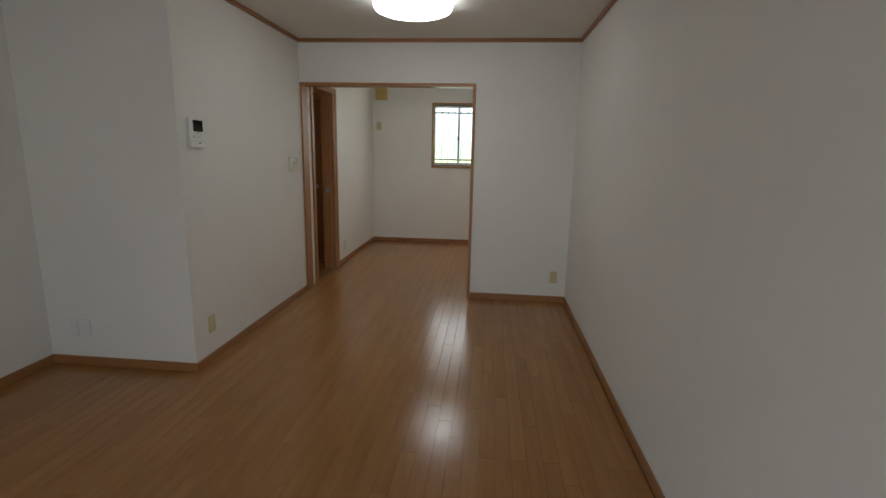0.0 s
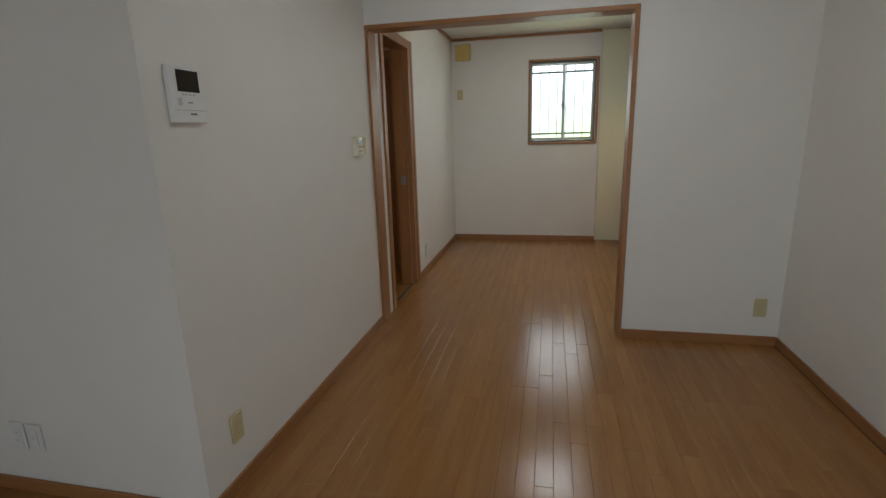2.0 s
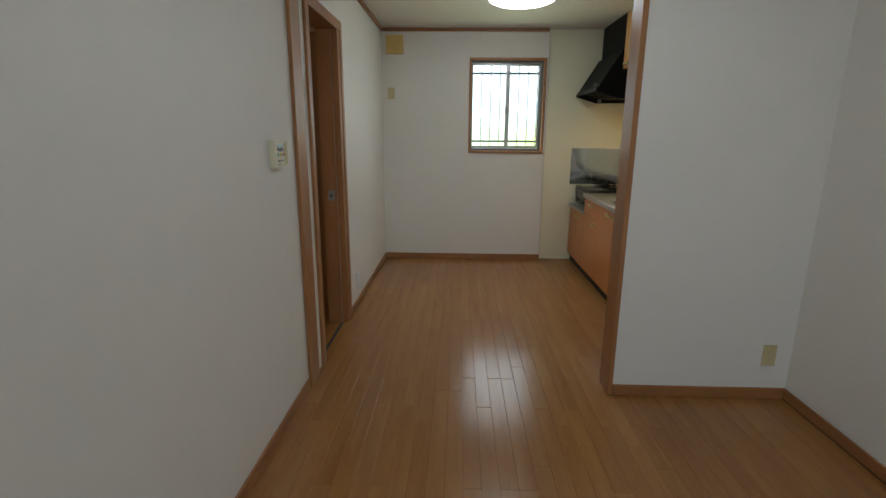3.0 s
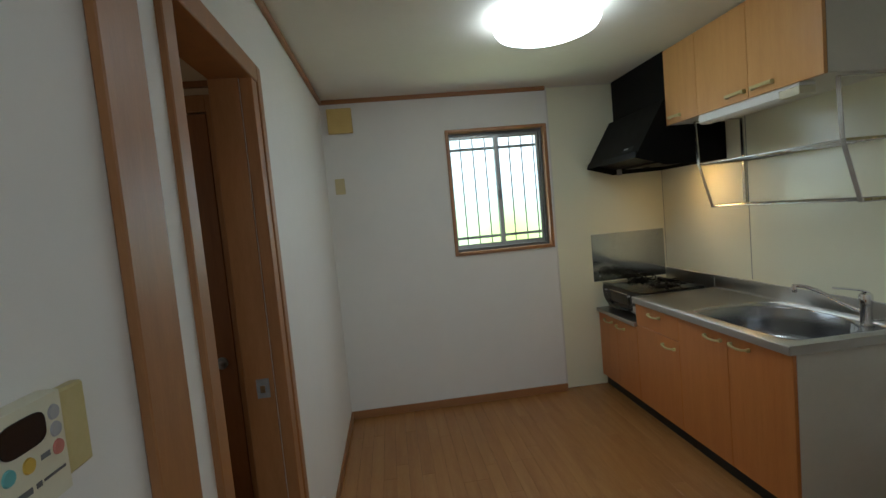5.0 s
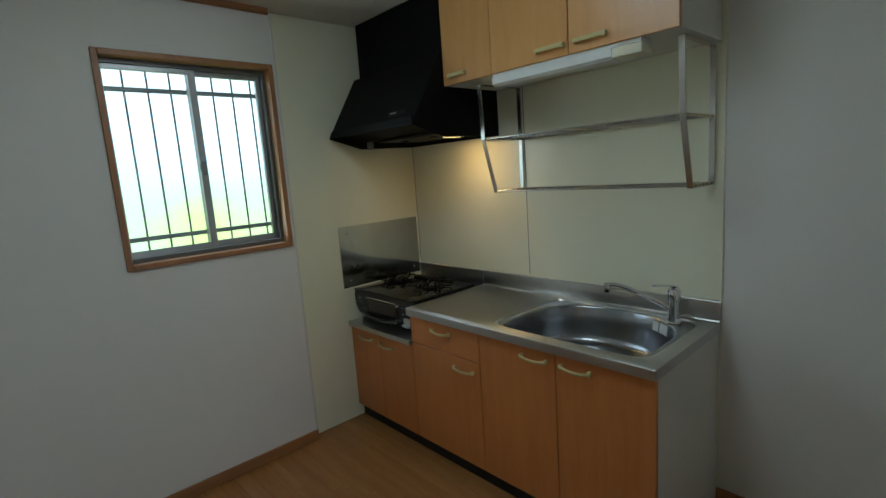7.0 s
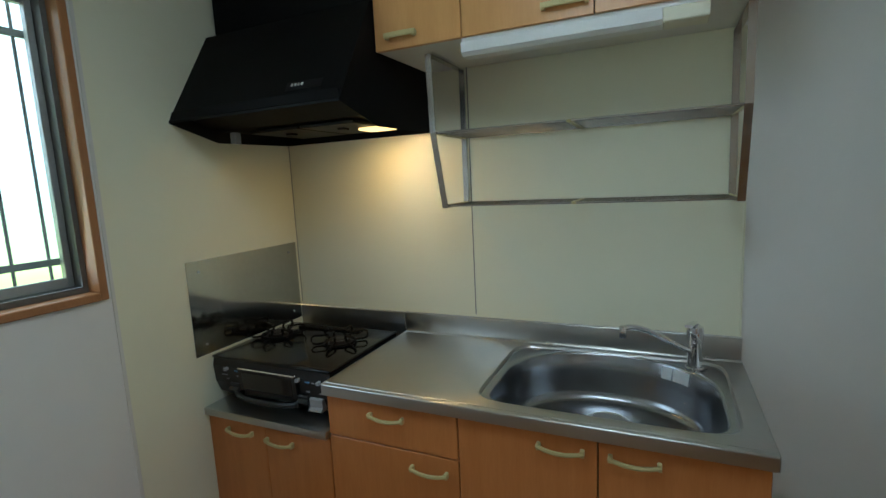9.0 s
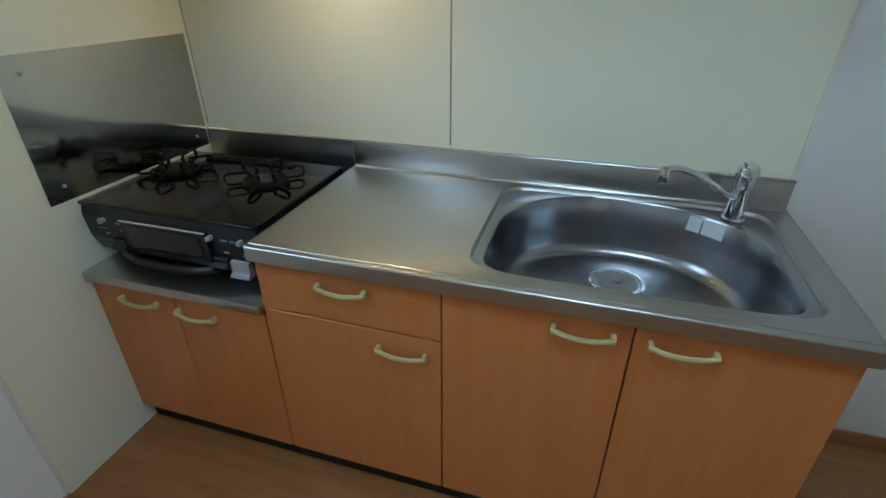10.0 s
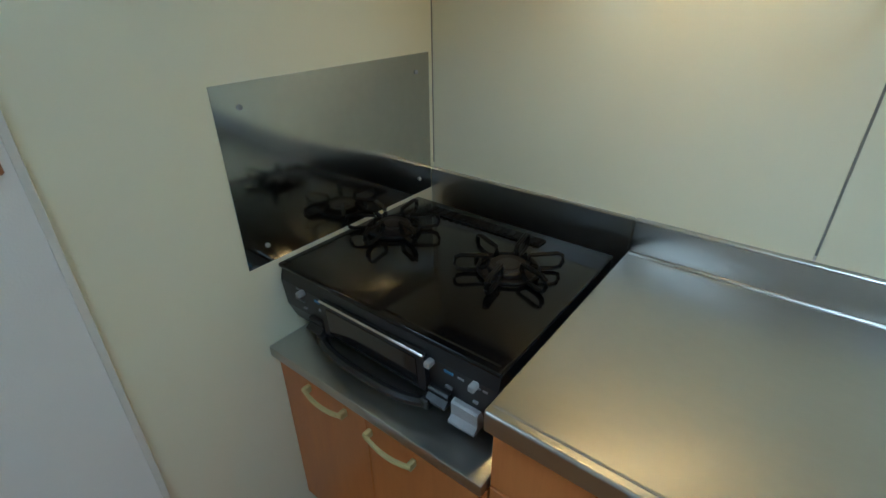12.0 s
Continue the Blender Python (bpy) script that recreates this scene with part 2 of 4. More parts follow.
# ---- the plan ----
XL, XW, XE, XK = -1.768, -2.78, 0.845, 0.926      # main west wall, recess wall, living east wall, kitchen east wall
YR, YJ, YP, YQ, YF = -1.6, 3.02, 4.93, 5.05, 7.854
YK = 7.902                                         # recessed end wall behind the stove
XN = -0.022                                        # where that recess begins
ZL, ZK = 2.44, 2.44                                # ceilings of living room and kitchen
ZO = 2.052                                         # top of the wide opening's casing
XO = -0.086                                        # right side of the wide opening
TOP = 2.58
DY0, DY1, DZ = 5.235, 5.888, 2.066                   # hall doorway
WX0, WX1, WZ0, WZ1 = -0.846, -0.044, 1.183, 2.157  # kitchen window casing

block("wall_west", [(XL - 0.12, XL, YJ + 0.12, DY0, 0, TOP), (XL - 0.12, XL, DY1, YF, 0, TOP), (XL - 0.12, XL, DY0, DY1, DZ, TOP)],
      WALLPAPER, "off-white textured wallpaper wall with a doorway")
block("wall_jog", [(XW, XL, YJ, YJ + 0.12, 0, TOP)], WALLPAPER, "off-white wallpaper return wall")
# The opening left in this wall is assumed, made for the added side light.
block("wall_recess", [(XW - 0.12, XW, YR, -1.0, 0, TOP), (XW - 0.12, XW, 0.8, YJ + 0.12, 0, TOP), (XW - 0.12, XW, -1.0, 0.8, 2.05, TOP)], WALLPAPER, "off-white wallpaper wall of the recess")
block("wall_east", [(XE, XE + 0.12, YR, YP, 0, TOP)], WALLPAPER, "plain off-white wallpaper wall")
block("wall_partition", [(XO, XK + 0.12, YP, YQ, 0, TOP), (XL, XO, YP, YQ, ZO - 0.004, TOP)], WALLPAPER,
      "off-white wallpaper partition with a wide opening")
block("wall_kitchen", [(XK, XK + 0.12, YQ, YK + 0.12, 0, TOP)], WALLPAPER, "off-white wallpaper kitchen wall")
block("wall_north", [(XL - 0.12, WX0 + 0.01, YF, YF + 0.12, 0, TOP), (WX1 - 0.01, XN, YF, YK, 0, TOP), (WX1 - 0.01, XK, YK, YK + 0.12, 0, TOP),
                     (WX0 + 0.01, WX1 - 0.01, YF, YF + 0.12, 0, WZ0 + 0.01), (WX0 + 0.01, WX1 - 0.01, YF, YF + 0.12, WZ1 - 0.01, TOP)],
      WALLPAPER, "off-white wallpaper end wall with a window")
block("wall_south", [(XW - 0.12, -1.0, YR - 0.12, YR, 0, TOP), (0.5, XE + 0.12, YR - 0.12, YR, 0, TOP),
                     (-1.0, 0.5, YR - 0.12, YR, 2.05, TOP)], WALLPAPER, "plain off-white rear wall with a wide window opening")
block("ceiling_living", [(XW, XE, YR, YP, ZL, ZL + 0.1)], CEILING, "off-white textured ceiling")
block("ceiling_kitchen", [(XL, XK, YQ, YK, ZK, ZK + 0.1)], CEILING, "off-white textured ceiling")

# hall beyond the doorway
HY = 6.3
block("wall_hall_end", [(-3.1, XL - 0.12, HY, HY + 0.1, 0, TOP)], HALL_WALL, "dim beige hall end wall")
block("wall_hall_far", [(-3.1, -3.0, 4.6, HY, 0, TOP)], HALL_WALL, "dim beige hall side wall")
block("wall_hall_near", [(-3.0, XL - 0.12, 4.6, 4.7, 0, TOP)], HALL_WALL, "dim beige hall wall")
block("ceiling_hall", [(-3.0, XL - 0.12, 4.7, HY, 2.40, 2.50)], CEILING, "off-white hall ceiling")


# ---- trims ----
def skirting(bm, x0, x1, y0, y1, h=0.060):
    box(bm, x0, x1, y0, y1, 0.0, h, bevel=0.003)


T = 0.012


def skirtings(bm):
    skirting(bm, XL, XL + T, YJ - T, YP - 0.014)
    skirting(bm, XW + T, XL + T - 0.001, YJ - T, YJ - 0.0005)
    skirting(bm, XW, XW + T, 0.8, YJ)
    skirting(bm, XE - T, XE, YR, YP)
    skirting(bm, XO + 0.001, XE - T, YP - T, YP)
    skirting(bm, XL, XL + T, DY1 + 0.112, YF)
    skirting(bm, XL + T, XN, YF - T, YF)
    skirting(bm, XK - T, XK, YQ + T, 5.972)
    skirting(bm, XO + 0.03, XK, YQ, YQ + T)


tagged(solid("baseboard", skirtings, TRIM_FLAT), "brown stained wooden baseboards along the walls", kind="structure")


def crowns(bm):
    h, t = 0.032, 0.022
    for z, runs in ((ZL, ((XL, XL + t, YJ - t, YP), (XW + t, XL, YJ - t, YJ), (XW, XW + t, YR, YJ), (XE - t, XE, YR, YP),
                          (XL + t, XE - t, YP - t, YP))),
                    (ZK, ((XL, XL + t, YQ, YF), (XL + t, XN - 0.012, YF - t, YF), (XL + t, XK, YQ, YQ + t), (XK - t, XK, YQ + t, 5.96)))):
        for x0, x1, y0, y1 in runs:
            box(bm, x0, x1, y0, y1, z - h, z, bevel=0.004)


tagged(solid("crown_trim", crowns, TRIM_FLAT), "brown stained wooden crown moulding", kind="structure")


def opening_casing(bm):
    y0, y1 = YP - 0.012, YQ + 0.014
    box(bm, XO - 0.028, XO, y0, y1, 0, ZO, bevel=0.003)
    box(bm, XL + 0.0005, XL + 0.020, y0 + 0.012, y1 + 0.01, 0, ZO - 0.028, bevel=0.003)
    box(bm, XL + 0.0005, XO - 0.028, y0, y1, ZO - 0.028, ZO, bevel=0.003)


tagged(solid("opening_trim", opening_casing, TRIM), "brown stained wood casing round the wide opening", kind="structure")


def door_casing(bm):
    x0, x1 = XL - 0.135, XL + 0.016
    box(bm, x0, x1, DY0 - 0.045, DY0 + 0.014, 0, DZ + 0.05, bevel=0.003)
    box(bm, x0, XL - 0.035, DY1 - 0.012, DY1 + 0.05, 0, DZ, bevel=0.002)
    box(bm, XL - 0.033, x1 - 0.006, DY1 - 0.004, DY1 + 0.06, 0, DZ, bevel=0.002)
    box(bm, XL - 0.03, x1, DY1 + 0.06, DY1 + 0.112, 0, DZ + 0.05, bevel=0.003)
    box(bm, x0, x1, DY0 + 0.014, DY1 + 0.06, DZ - 0.014, DZ + 0.05, bevel=0.003)


tagged(solid("door_trim", door_casing, TRIM), "brown wooden casing of the hall doorway", kind="structure")
block("door_sill", [(XL - 0.045, XL - 0.025, DY0 + 0.014, DY1 - 0.012, 0.0003, 0.002)], GAP, "dark floor track of the doorway")

strike = thing("strike_plate", (XL - 0.075, DY1 - 0.012, 0.96), "dark metal latch plate on the door jamb", "latch")
solid("plate", lambda bm: box(bm, XL - 0.095, XL - 0.05, DY1 - 0.016, DY1 - 0.0121, 0.925, 0.995, bevel=0.001), GRILLE, strike)
solid("latch", lambda bm: box(bm, XL - 0.082, XL - 0.064, DY1 - 0.020, DY1 - 0.016, 0.945, 0.972, bevel=0.001), CHROME, strike)

hall_door = thing("hall_door", (-2.4, HY, 0), "closed dark brown wooden hall door with lever handle", "door")


def door_frame(bm):
    box(bm, -2.05, -2.005, HY - 0.03, HY - 0.001, 0, 2.11, bevel=0.003)
    box(bm, -2.83, -2.785, HY - 0.03, HY - 0.001, 0, 2.11, bevel=0.003)
    box(bm, -2.785, -2.05, HY - 0.03, HY - 0.001, 2.04, 2.11, bevel=0.003)


solid("frame", door_frame, TRIM, hall_door)
solid("leaf", lambda bm: box(bm, -2.78, -2.055, HY - 0.02, HY - 0.001, 0.01, 2.035, bevel=0.003), DOOR_WOOD, hall_door)


def lever(bm):
    lathe(bm, (-2.115, HY - 0.02, 0.965), [(0.026, 0), (0.026, -0.008), (0.012, -0.012), (0.011, -0.045)], 20, "y")
    tube(bm, [(-2.115, HY - 0.06, 0.965), (-2.14, HY - 0.066, 0.965), (-2.215, HY - 0.062, 0.962)], 0.009, 10)


solid("handle", lever, GRILLE, hall_door, smooth=True)
block("hall_rail", [(-3.0, XL - 0.125, HY - 0.022, HY - 0.001, 2.145, 2.17)], DOOR_WOOD, "dark wooden rail above the hall door")


# ---- kitchen window ----
def window_casing(bm):
    y0, y1, w = YF - 0.014, YF + 0.07, 0.026
    box(bm, WX0, WX0 + w, y0, y1, WZ0, WZ1, bevel=0.003)
    box(bm, WX1 - w, WX1, y0, y1, WZ0, WZ1, bevel=0.003)
    box(bm, WX0 + w, WX1 - w, y0, y1, WZ1 - w, WZ1, bevel=0.003)
    box(bm, WX0 + w, WX1 - w, y0 - 0.004, y1, WZ0, WZ0 + w, bevel=0.003)


window = tagged(new("window_1"), "sliding aluminium window with outside security bars, wood casing", kind="structure")
window.location = (-0.434, YF, WZ0)
solid("casing", window_casing, TRIM, window)
AX0, AX1, AZ0, AZ1 = WX0 + 0.026, WX1 - 0.026, WZ0 + 0.026, WZ1 - 0.026
XM = -0.437


def sash(bm, x0, x1, y0, y1, left, right):
    z0, z1 = AZ0 + 0.022, AZ1 - 0.022
    box(bm, x0, x0 + left, y0, y1, z0, z1, bevel=0.002)
    box(bm, x1 - right, x1, y0, y1, z0, z1, bevel=0.002)
    box(bm, x0 + left, x1 - right, y0, y1, z0, z0 + 0.03, bevel=0.002)
    box(bm, x0 + left, x1 - right, y0, y1, z1 - 0.022, z1, bevel=0.002)


def window_frame(bm):
    y0, y1 = YF + 0.045, YF + 0.125
    box(bm, AX0, AX0 + 0.006, y0, y1, AZ0, AZ1)
    box(bm, AX1 - 0.016, AX1, y0, y1, AZ0, AZ1)
    box(bm, AX0 + 0.006, AX1 - 0.016, y0, y1, AZ0, AZ0 + 0.02)
    box(bm, AX0 + 0.006, AX1 - 0.016, y0, y1, AZ1 - 0.02, AZ1)


solid("frame", window_frame, DARK_FRAME, window)
solid("sash", lambda bm: sash(bm, AX0 + 0.007, XM + 0.018, YF + 0.055, YF + 0.08, 0.008, 0.034), ALUMINIUM, window)
solid("sash", lambda bm: sash(bm, XM - 0.016, AX1 - 0.017, YF + 0.085, YF + 0.11, 0.034, 0.020), ALUMINIUM, window)
for x0, x1, y in ((AX0 + 0.012, XM - 0.012, YF + 0.067), (XM + 0.014, AX1 - 0.034, YF + 0.097)):
    pane = solid("pane", lambda bm: box(bm, x0, x1, y - 0.0025, y + 0.0025, AZ0 + 0.045, AZ1 - 0.04), GLASS, window)
    pane.visible_shadow = False


def crescent(bm):
    box(bm, XM - 0.012, XM + 0.014, YF + 0.044, YF + 0.0545, 1.60, 1.67, bevel=0.003)
    tube(bm, [(XM, YF + 0.040, 1.615), (XM - 0.016, YF + 0.034, 1.615), (XM - 0.02, YF + 0.034, 1.64), (XM - 0.012, YF + 0.036, 1.66)], 0.007, 8)


solid("crescent_lock", crescent, GRILLE, window, smooth=True)


def bars(bm):
    y = YF + 0.175
    for z in (1.307, 2.021):
        box(bm, WX0 - 0.10, WX1 + 0.07, y - 0.008, y + 0.008, z - 0.011, z + 0.011, bevel=0.002)
    for k in range(10):
        x = -0.91 + k * 0.1008
        tube(bm, [(x, y, 1.10), (x, y, 2.2)], 0.005, 8)
    for x in (WX0 - 0.02, WX1 + 0.02):
        for z in (1.307, 2.021):
            box(bm, x - 0.008, x + 0.008, YF + 0.121, y + 0.008, z - 0.008, z + 0.008)


solid("security_bars", bars, GRILLE, window)

# bright garden and sky outside the window
back_mat = bpy.data.materials.new("outdoor_distance")
back_mat.use_nodes = True
nt = back_mat.node_tree
nt.nodes.clear()
out, em = node(nt, "OutputMaterial"), node(nt, "Emission", Strength=BACKDROP_GLOW)
geo, sep = node(nt, "NewGeometry"), node(nt, "SeparateXYZ")
blot = node(nt, "TexNoise", Scale=0.9, Detail=2.0)
nt.links.new(geo.outputs["Position"], blot.inputs["Vector"])
nt.links.new(geo.outputs["Position"], sep.inputs[0])
wob = node(nt, "Math")
wob.operation = "MULTIPLY_ADD"
wob.inputs[1].default_value = 1.6
nt.links.new(blot.outputs[0], wob.inputs[0])
nt.links.new(sep.outputs[2], wob.inputs[2])
span = node(nt, "MapRange")
span.inputs["From Min"].default_value, span.inputs["From Max"].default_value = 0.6, 4.2
nt.links.new(wob.outputs[0], span.inputs["Value"])
cr = node(nt, "ValToRGB")
stops = cr.color_ramp.elements
stops[0].position, stops[0].color = 0.0, (0.72, 0.82, 0.22, 1)
stops[1].position, stops[1].color = 1.0, (0.93, 0.97, 1.0, 1)
for at, c in ((0.28, (0.66, 0.80, 0.28, 1)), (0.43, (0.60, 0.74, 0.50, 1)), (0.55, (0.70, 0.83, 0.87, 1)), (0.75, (0.85, 0.93, 0.98, 1))):
    stops.new(at).color = c
nt.links.new(span.outputs[0], cr.inputs[0])
nt.links.new(cr.outputs[0], em.inputs[0])
nt.links.new(em.outputs[0], out.inputs[0])
tagged(solid("backdrop", lambda bm: box(bm, -9, 9, 11.0, 11.02, -3, 8), back_mat), "bright blurred greenery and sky outdoors", kind="structure")


# ---- ceiling lamps ----
def ceiling_lamp(x, y, z, r, cover):
    lamp = thing("ceiling_lamp", (x, y, z), "round white glowing ceiling lamp", "ceiling lamp", "ceiling lamps")
    solid("base", lambda bm: lathe(bm, (x, y, z), [(r * 0.8, 0), (r * 0.86, -0.012), (r * 0.86, -0.03)], 48), WHITE, lamp, smooth=True)
    prof = [(r * 0.93, -0.022), (r * 0.985, -0.028), (r, -0.042), (r * 0.99, -0.062), (r * 0.94, -0.082), (r * 0.8, -0.096),
            (r * 0.5, -0.105), (r * 0.15, -0.108)]
    solid("diffuser", lambda bm: lathe(bm, (x, y, z), prof, 64), cover, lamp, smooth=True, angle=60)


ceiling_lamp(-0.485, 3.73, ZL, 0.268, DIFFUSER)
ceiling_lamp(-0.490, 6.44, ZK, 0.256, KITCHEN_DIFFUSER)


# ---- wall plates ----
def plate_thing(name, face, u, z, w, h, mat, label, category, holes=1, slot_mat=GREY, depth=0.010):
    """A wall plate with its insert: face is ('x' or 'y', plane, outward sign)."""
    axis, plane, sign = face

    def at(bm, u0, u1, z0, z1, d0, d1, bevel):
        a, b = sorted((plane + sign * d0, plane + sign * d1))
        if axis == "x":
            box(bm, a, b, u0, u1, z0, z1, bevel=bevel)
        else:
            box(bm, u0, u1, a, b, z0, z1, bevel=bevel)
    place = (plane, u, z) if axis == "x" else (u, plane, z)
    root = thing(name, place, label, category)
    solid("plate", lambda bm: at(bm, u - w / 2, u + w / 2, z - h / 2, z + h / 2, 0.0005, depth, 0.003), mat, root)
    solid("insert", lambda bm: at(bm, u - w * 0.27, u + w * 0.27, z - h * 0.33, z + h * 0.33, depth, depth + 0.003, 0.001), mat, root)

    def slots(bm):
        for k in range(holes):
            c = z + (k - (holes - 1) / 2) * h * 0.3
            for s in (-0.006, 0.006):
                at(bm, u + s - 0.0012, u + s + 0.0012, c - 0.005, c + 0.005, depth + 0.003, depth + 0.0036, 0)
    if slot_mat:
        tagged(solid("slots", slots, slot_mat, root), kind="stuff")
    return root


WEST, NORTH_L, JOG, NORTH_K = ("x", XL, 1), ("y", YP, -1), ("y", YJ, -1), ("y", YF, -1)
plate_thing("wall_socket", NORTH_L, 0.727, 0.25, 0.070, 0.118, BEIGE, "yellowed beige wall socket on the partition", "socket", 2)
plate_thing("wall_socket", WEST, 3.211, 0.262, 0.070, 0.118, BEIGE, "yellowed beige wall socket above the baseboard", "socket", 2)
plate_thing("wall_socket", JOG, -2.60, 0.258, 0.070, 0.115, WHITE, "white wall socket on the return wall", "socket", 2)
plate_thing("television_socket", JOG, -2.515, 0.258, 0.070, 0.115, WHITE, "white aerial socket on the return wall", "socket", 1)
plate_thing("telephone_socket", WEST, 6.277, 0.225, 0.070, 0.118, WHITE, "white telephone wall plate beside the doorway", "socket", 1, GREY, 0.022)
plate_thing("light_switch", NORTH_K, -1.672, 1.798, 0.072, 0.118, BEIGE, "beige wall switch plate on the end wall", "switch", 1, None)

vent = thing("vent_cover", (-1.625, YF, 2.28), "yellowed square plastic vent cover near the ceiling", "vent")
solid("cover", lambda bm: box(bm, -1.716, -1.534, YF - 0.035, YF - 0.012, 2.186, 2.371, bevel=0.006, seg=2), VENT, vent)
solid("back_plate", lambda bm: box(bm, -1.706, -1.544, YF - 0.012, YF - 0.0005, 2.196, 2.361), VENT, vent)

# intercom
com = thing("intercom", (XL, 3.193, 1.447), "white video intercom with dark screen on the wall", "intercom")
CX = XL + 0.022
solid("body", lambda bm: box(bm, XL + 0.0005, CX, 3.113, 3.269, 1.426, 1.604, bevel=0.004, seg=2), WHITE, com)
solid("screen", lambda bm: box(bm, CX, CX + 0.0015, 3.143, 3.245, 1.525, 1.593, bevel=0.0006), SCREEN, com)


def com_marks(bm):
    for y in (3.165, 3.181, 3.198, 3.215):
        box(bm, CX, CX + 0.001, y - 0.004, y + 0.004, 1.515, 1.5175)
    box(bm, CX, CX + 0.0012, 3.183, 3.205, 1.4895, 1.4925)
    box(bm, CX, CX + 0.0008, 3.121, 3.267, 1.4665, 1.4673)
    box(bm, CX, CX + 0.001, 3.188, 3.218, 1.452, 1.4575)


tagged(solid("markings", com_marks, PRINT, com), kind="stuff")


def com_speaker(bm):
    for i in range(5):
        box(bm, CX, CX + 0.001, 3.138, 3.157, 1.482 + i * 0.005, 1.4845 + i * 0.005)


tagged(solid("speaker", com_speaker, GREY, com), kind="stuff")

# water heater remote
rem = thing("heater_remote", (XL, 4.66, 1.25), "ivory water heater remote with coloured buttons", "remote control")
RX = XL + 0.028
RMY, RMZ = 4.605, 1.240        # its near lower corner


def remote_shell(bm):
    prism(bm, [(XL + 0.0005, RMY - 0.004), (RX - 0.004, RMY - 0.002), (RX, RMY + 0.004), (RX, RMY + 0.112), (RX - 0.006, RMY + 0.116), (XL + 0.0005, RMY + 0.116)],
          RMZ, RMZ + 0.118, "z")


solid("body", remote_shell, IVORY, rem)
solid("cover", lambda bm: box(bm, XL + 0.0005, XL + 0.019, RMY + 0.1165, RMY + 0.172, RMZ + 0.006, RMZ + 0.112, bevel=0.003), CREAM, rem)
solid("display", lambda bm: prism(bm, [(RMY + 0.050 + 0.033 * math.copysign(abs(math.cos(a)) ** 0.5, math.cos(a)),
                                        RMZ + 0.089 + 0.018 * math.copysign(abs(math.sin(a)) ** 0.6, math.sin(a)))
                                       for a in (2 * math.pi * k / 28 for k in range(28))], RX, RX + 0.0015, "x"), SCREEN, rem)
for dy, dz, m in ((0.024, 0.056, TEAL_INK), (0.052, 0.055, AMBER_INK), (0.098, 0.055, RED_INK), (0.098, 0.076, GREY), (0.098, 0.096, GREY)):
    solid("button", lambda bm: lathe(bm, (RX, RMY + dy, RMZ + dz), [(0.009, 0), (0.008, 0.002)], 16, "x"), m, rem)


def rem_marks(bm):
    for y0, y1, z0, z1 in ((0.022, 0.052, 0.025, 0.032), (0.058, 0.066, 0.026, 0.032), (0.070, 0.105, 0.028, 0.031), (0.022, 0.050, 0.012, 0.016), (0.070, 0.084, 0.052, 0.058)):
        box(bm, RX, RX + 0.0008, RMY + y0, RMY + y1, RMZ + z0, RMZ + z1)


tagged(solid("markings", rem_marks, PRINT, rem), kind="stuff")

# ---- kitchen wall panels ----
SEAM, PEND = 6.944, 5.960


def panel_piece(x0, x1, y0, y1):
    return lambda bm: box(bm, x0, x1, y0, y1, 0.001, ZK - 0.002, bevel=0.0008)


panels = tagged(new("wall_panels"), "cream glossy kitchen wall panels with thin joints", kind="structure")
panels.location = (XK, 6.905, 0)
P = 0.004
solid("panel", panel_piece(XK - P, XK - 0.0004, PEND, SEAM - 0.002), PANEL, panels)
solid("panel", panel_piece(XK - P, XK - 0.0004, SEAM + 0.002, YK - P - 0.002), PANEL, panels)
solid("panel", panel_piece(XN, XK - 0.0015, YK - P, YK - 0.0004), PANEL, panels)
solid("joint", lambda bm: (box(bm, XK - 0.0048, XK - 0.0006, SEAM - 0.0019, SEAM + 0.0019, 0.93, ZK - 0.002),
                           box(bm, XK - 0.006, XK - 0.0006, YK - P - 0.0019, YK - P - 0.0001, 0.93, ZK - 0.002)), JOINT, panels)
solid("edge_trim", lambda bm: box(bm, XK - 0.006, XK - 0.0004, PEND - 0.006, PEND - 0.0002, 0.001, ZK - 0.002, bevel=0.001), PANEL, panels)


tagged(solid("trim", lambda bm: box(bm, XN - 0.009, XN + 0.003, YF - 0.003, YK - P - 0.0005, 0.061, ZK - 0.033, bevel=0.001), CARCASS),
       "narrow white corner bead beside the kitchen recess", kind="structure")


# ---- sink unit ----
FX = 0.304          # plane of the cabinet fronts
CY0, CY1 = 5.952, 7.284
CZ = 0.83
KICK = 0.085
unit = thing("sink_unit", (0.6, 6.620, 0), "orange laminate sink unit with stainless steel top", "kitchen cabinet")
solid("body", lambda bm: box(bm, FX + 0.021, XK - 0.006, CY0 + 0.018, CY1 - 0.004, KICK, 0.60, bevel=0.001), CARCASS, unit)
solid("side_panel", lambda bm: box(bm, FX + 0.0195, XK - 0.006, CY0 + 0.008, CY0 + 0.0178, 0.0, 0.797, bevel=0.001), CARCASS, unit)
solid("side_panel", lambda bm: box(bm, FX + 0.0195, XK - 0.03, CY1 - 0.0038, CY1 + 0.0, KICK, 0.797, bevel=0.0008), LAMINATE, unit)
solid("kick_board", lambda bm: box(bm, FX + 0.035, FX + 0.045, CY0 + 0.018, CY1, 0.0, KICK), GAP, unit)
# Dark sheet added behind the fronts: the shade seen in their gaps.
solid("gap_shade_sheet", lambda bm: box(bm, FX + 0.0192, FX + 0.0208, CY0 + 0.019, CY1 - 0.004, KICK, 0.797), GAP, unit)


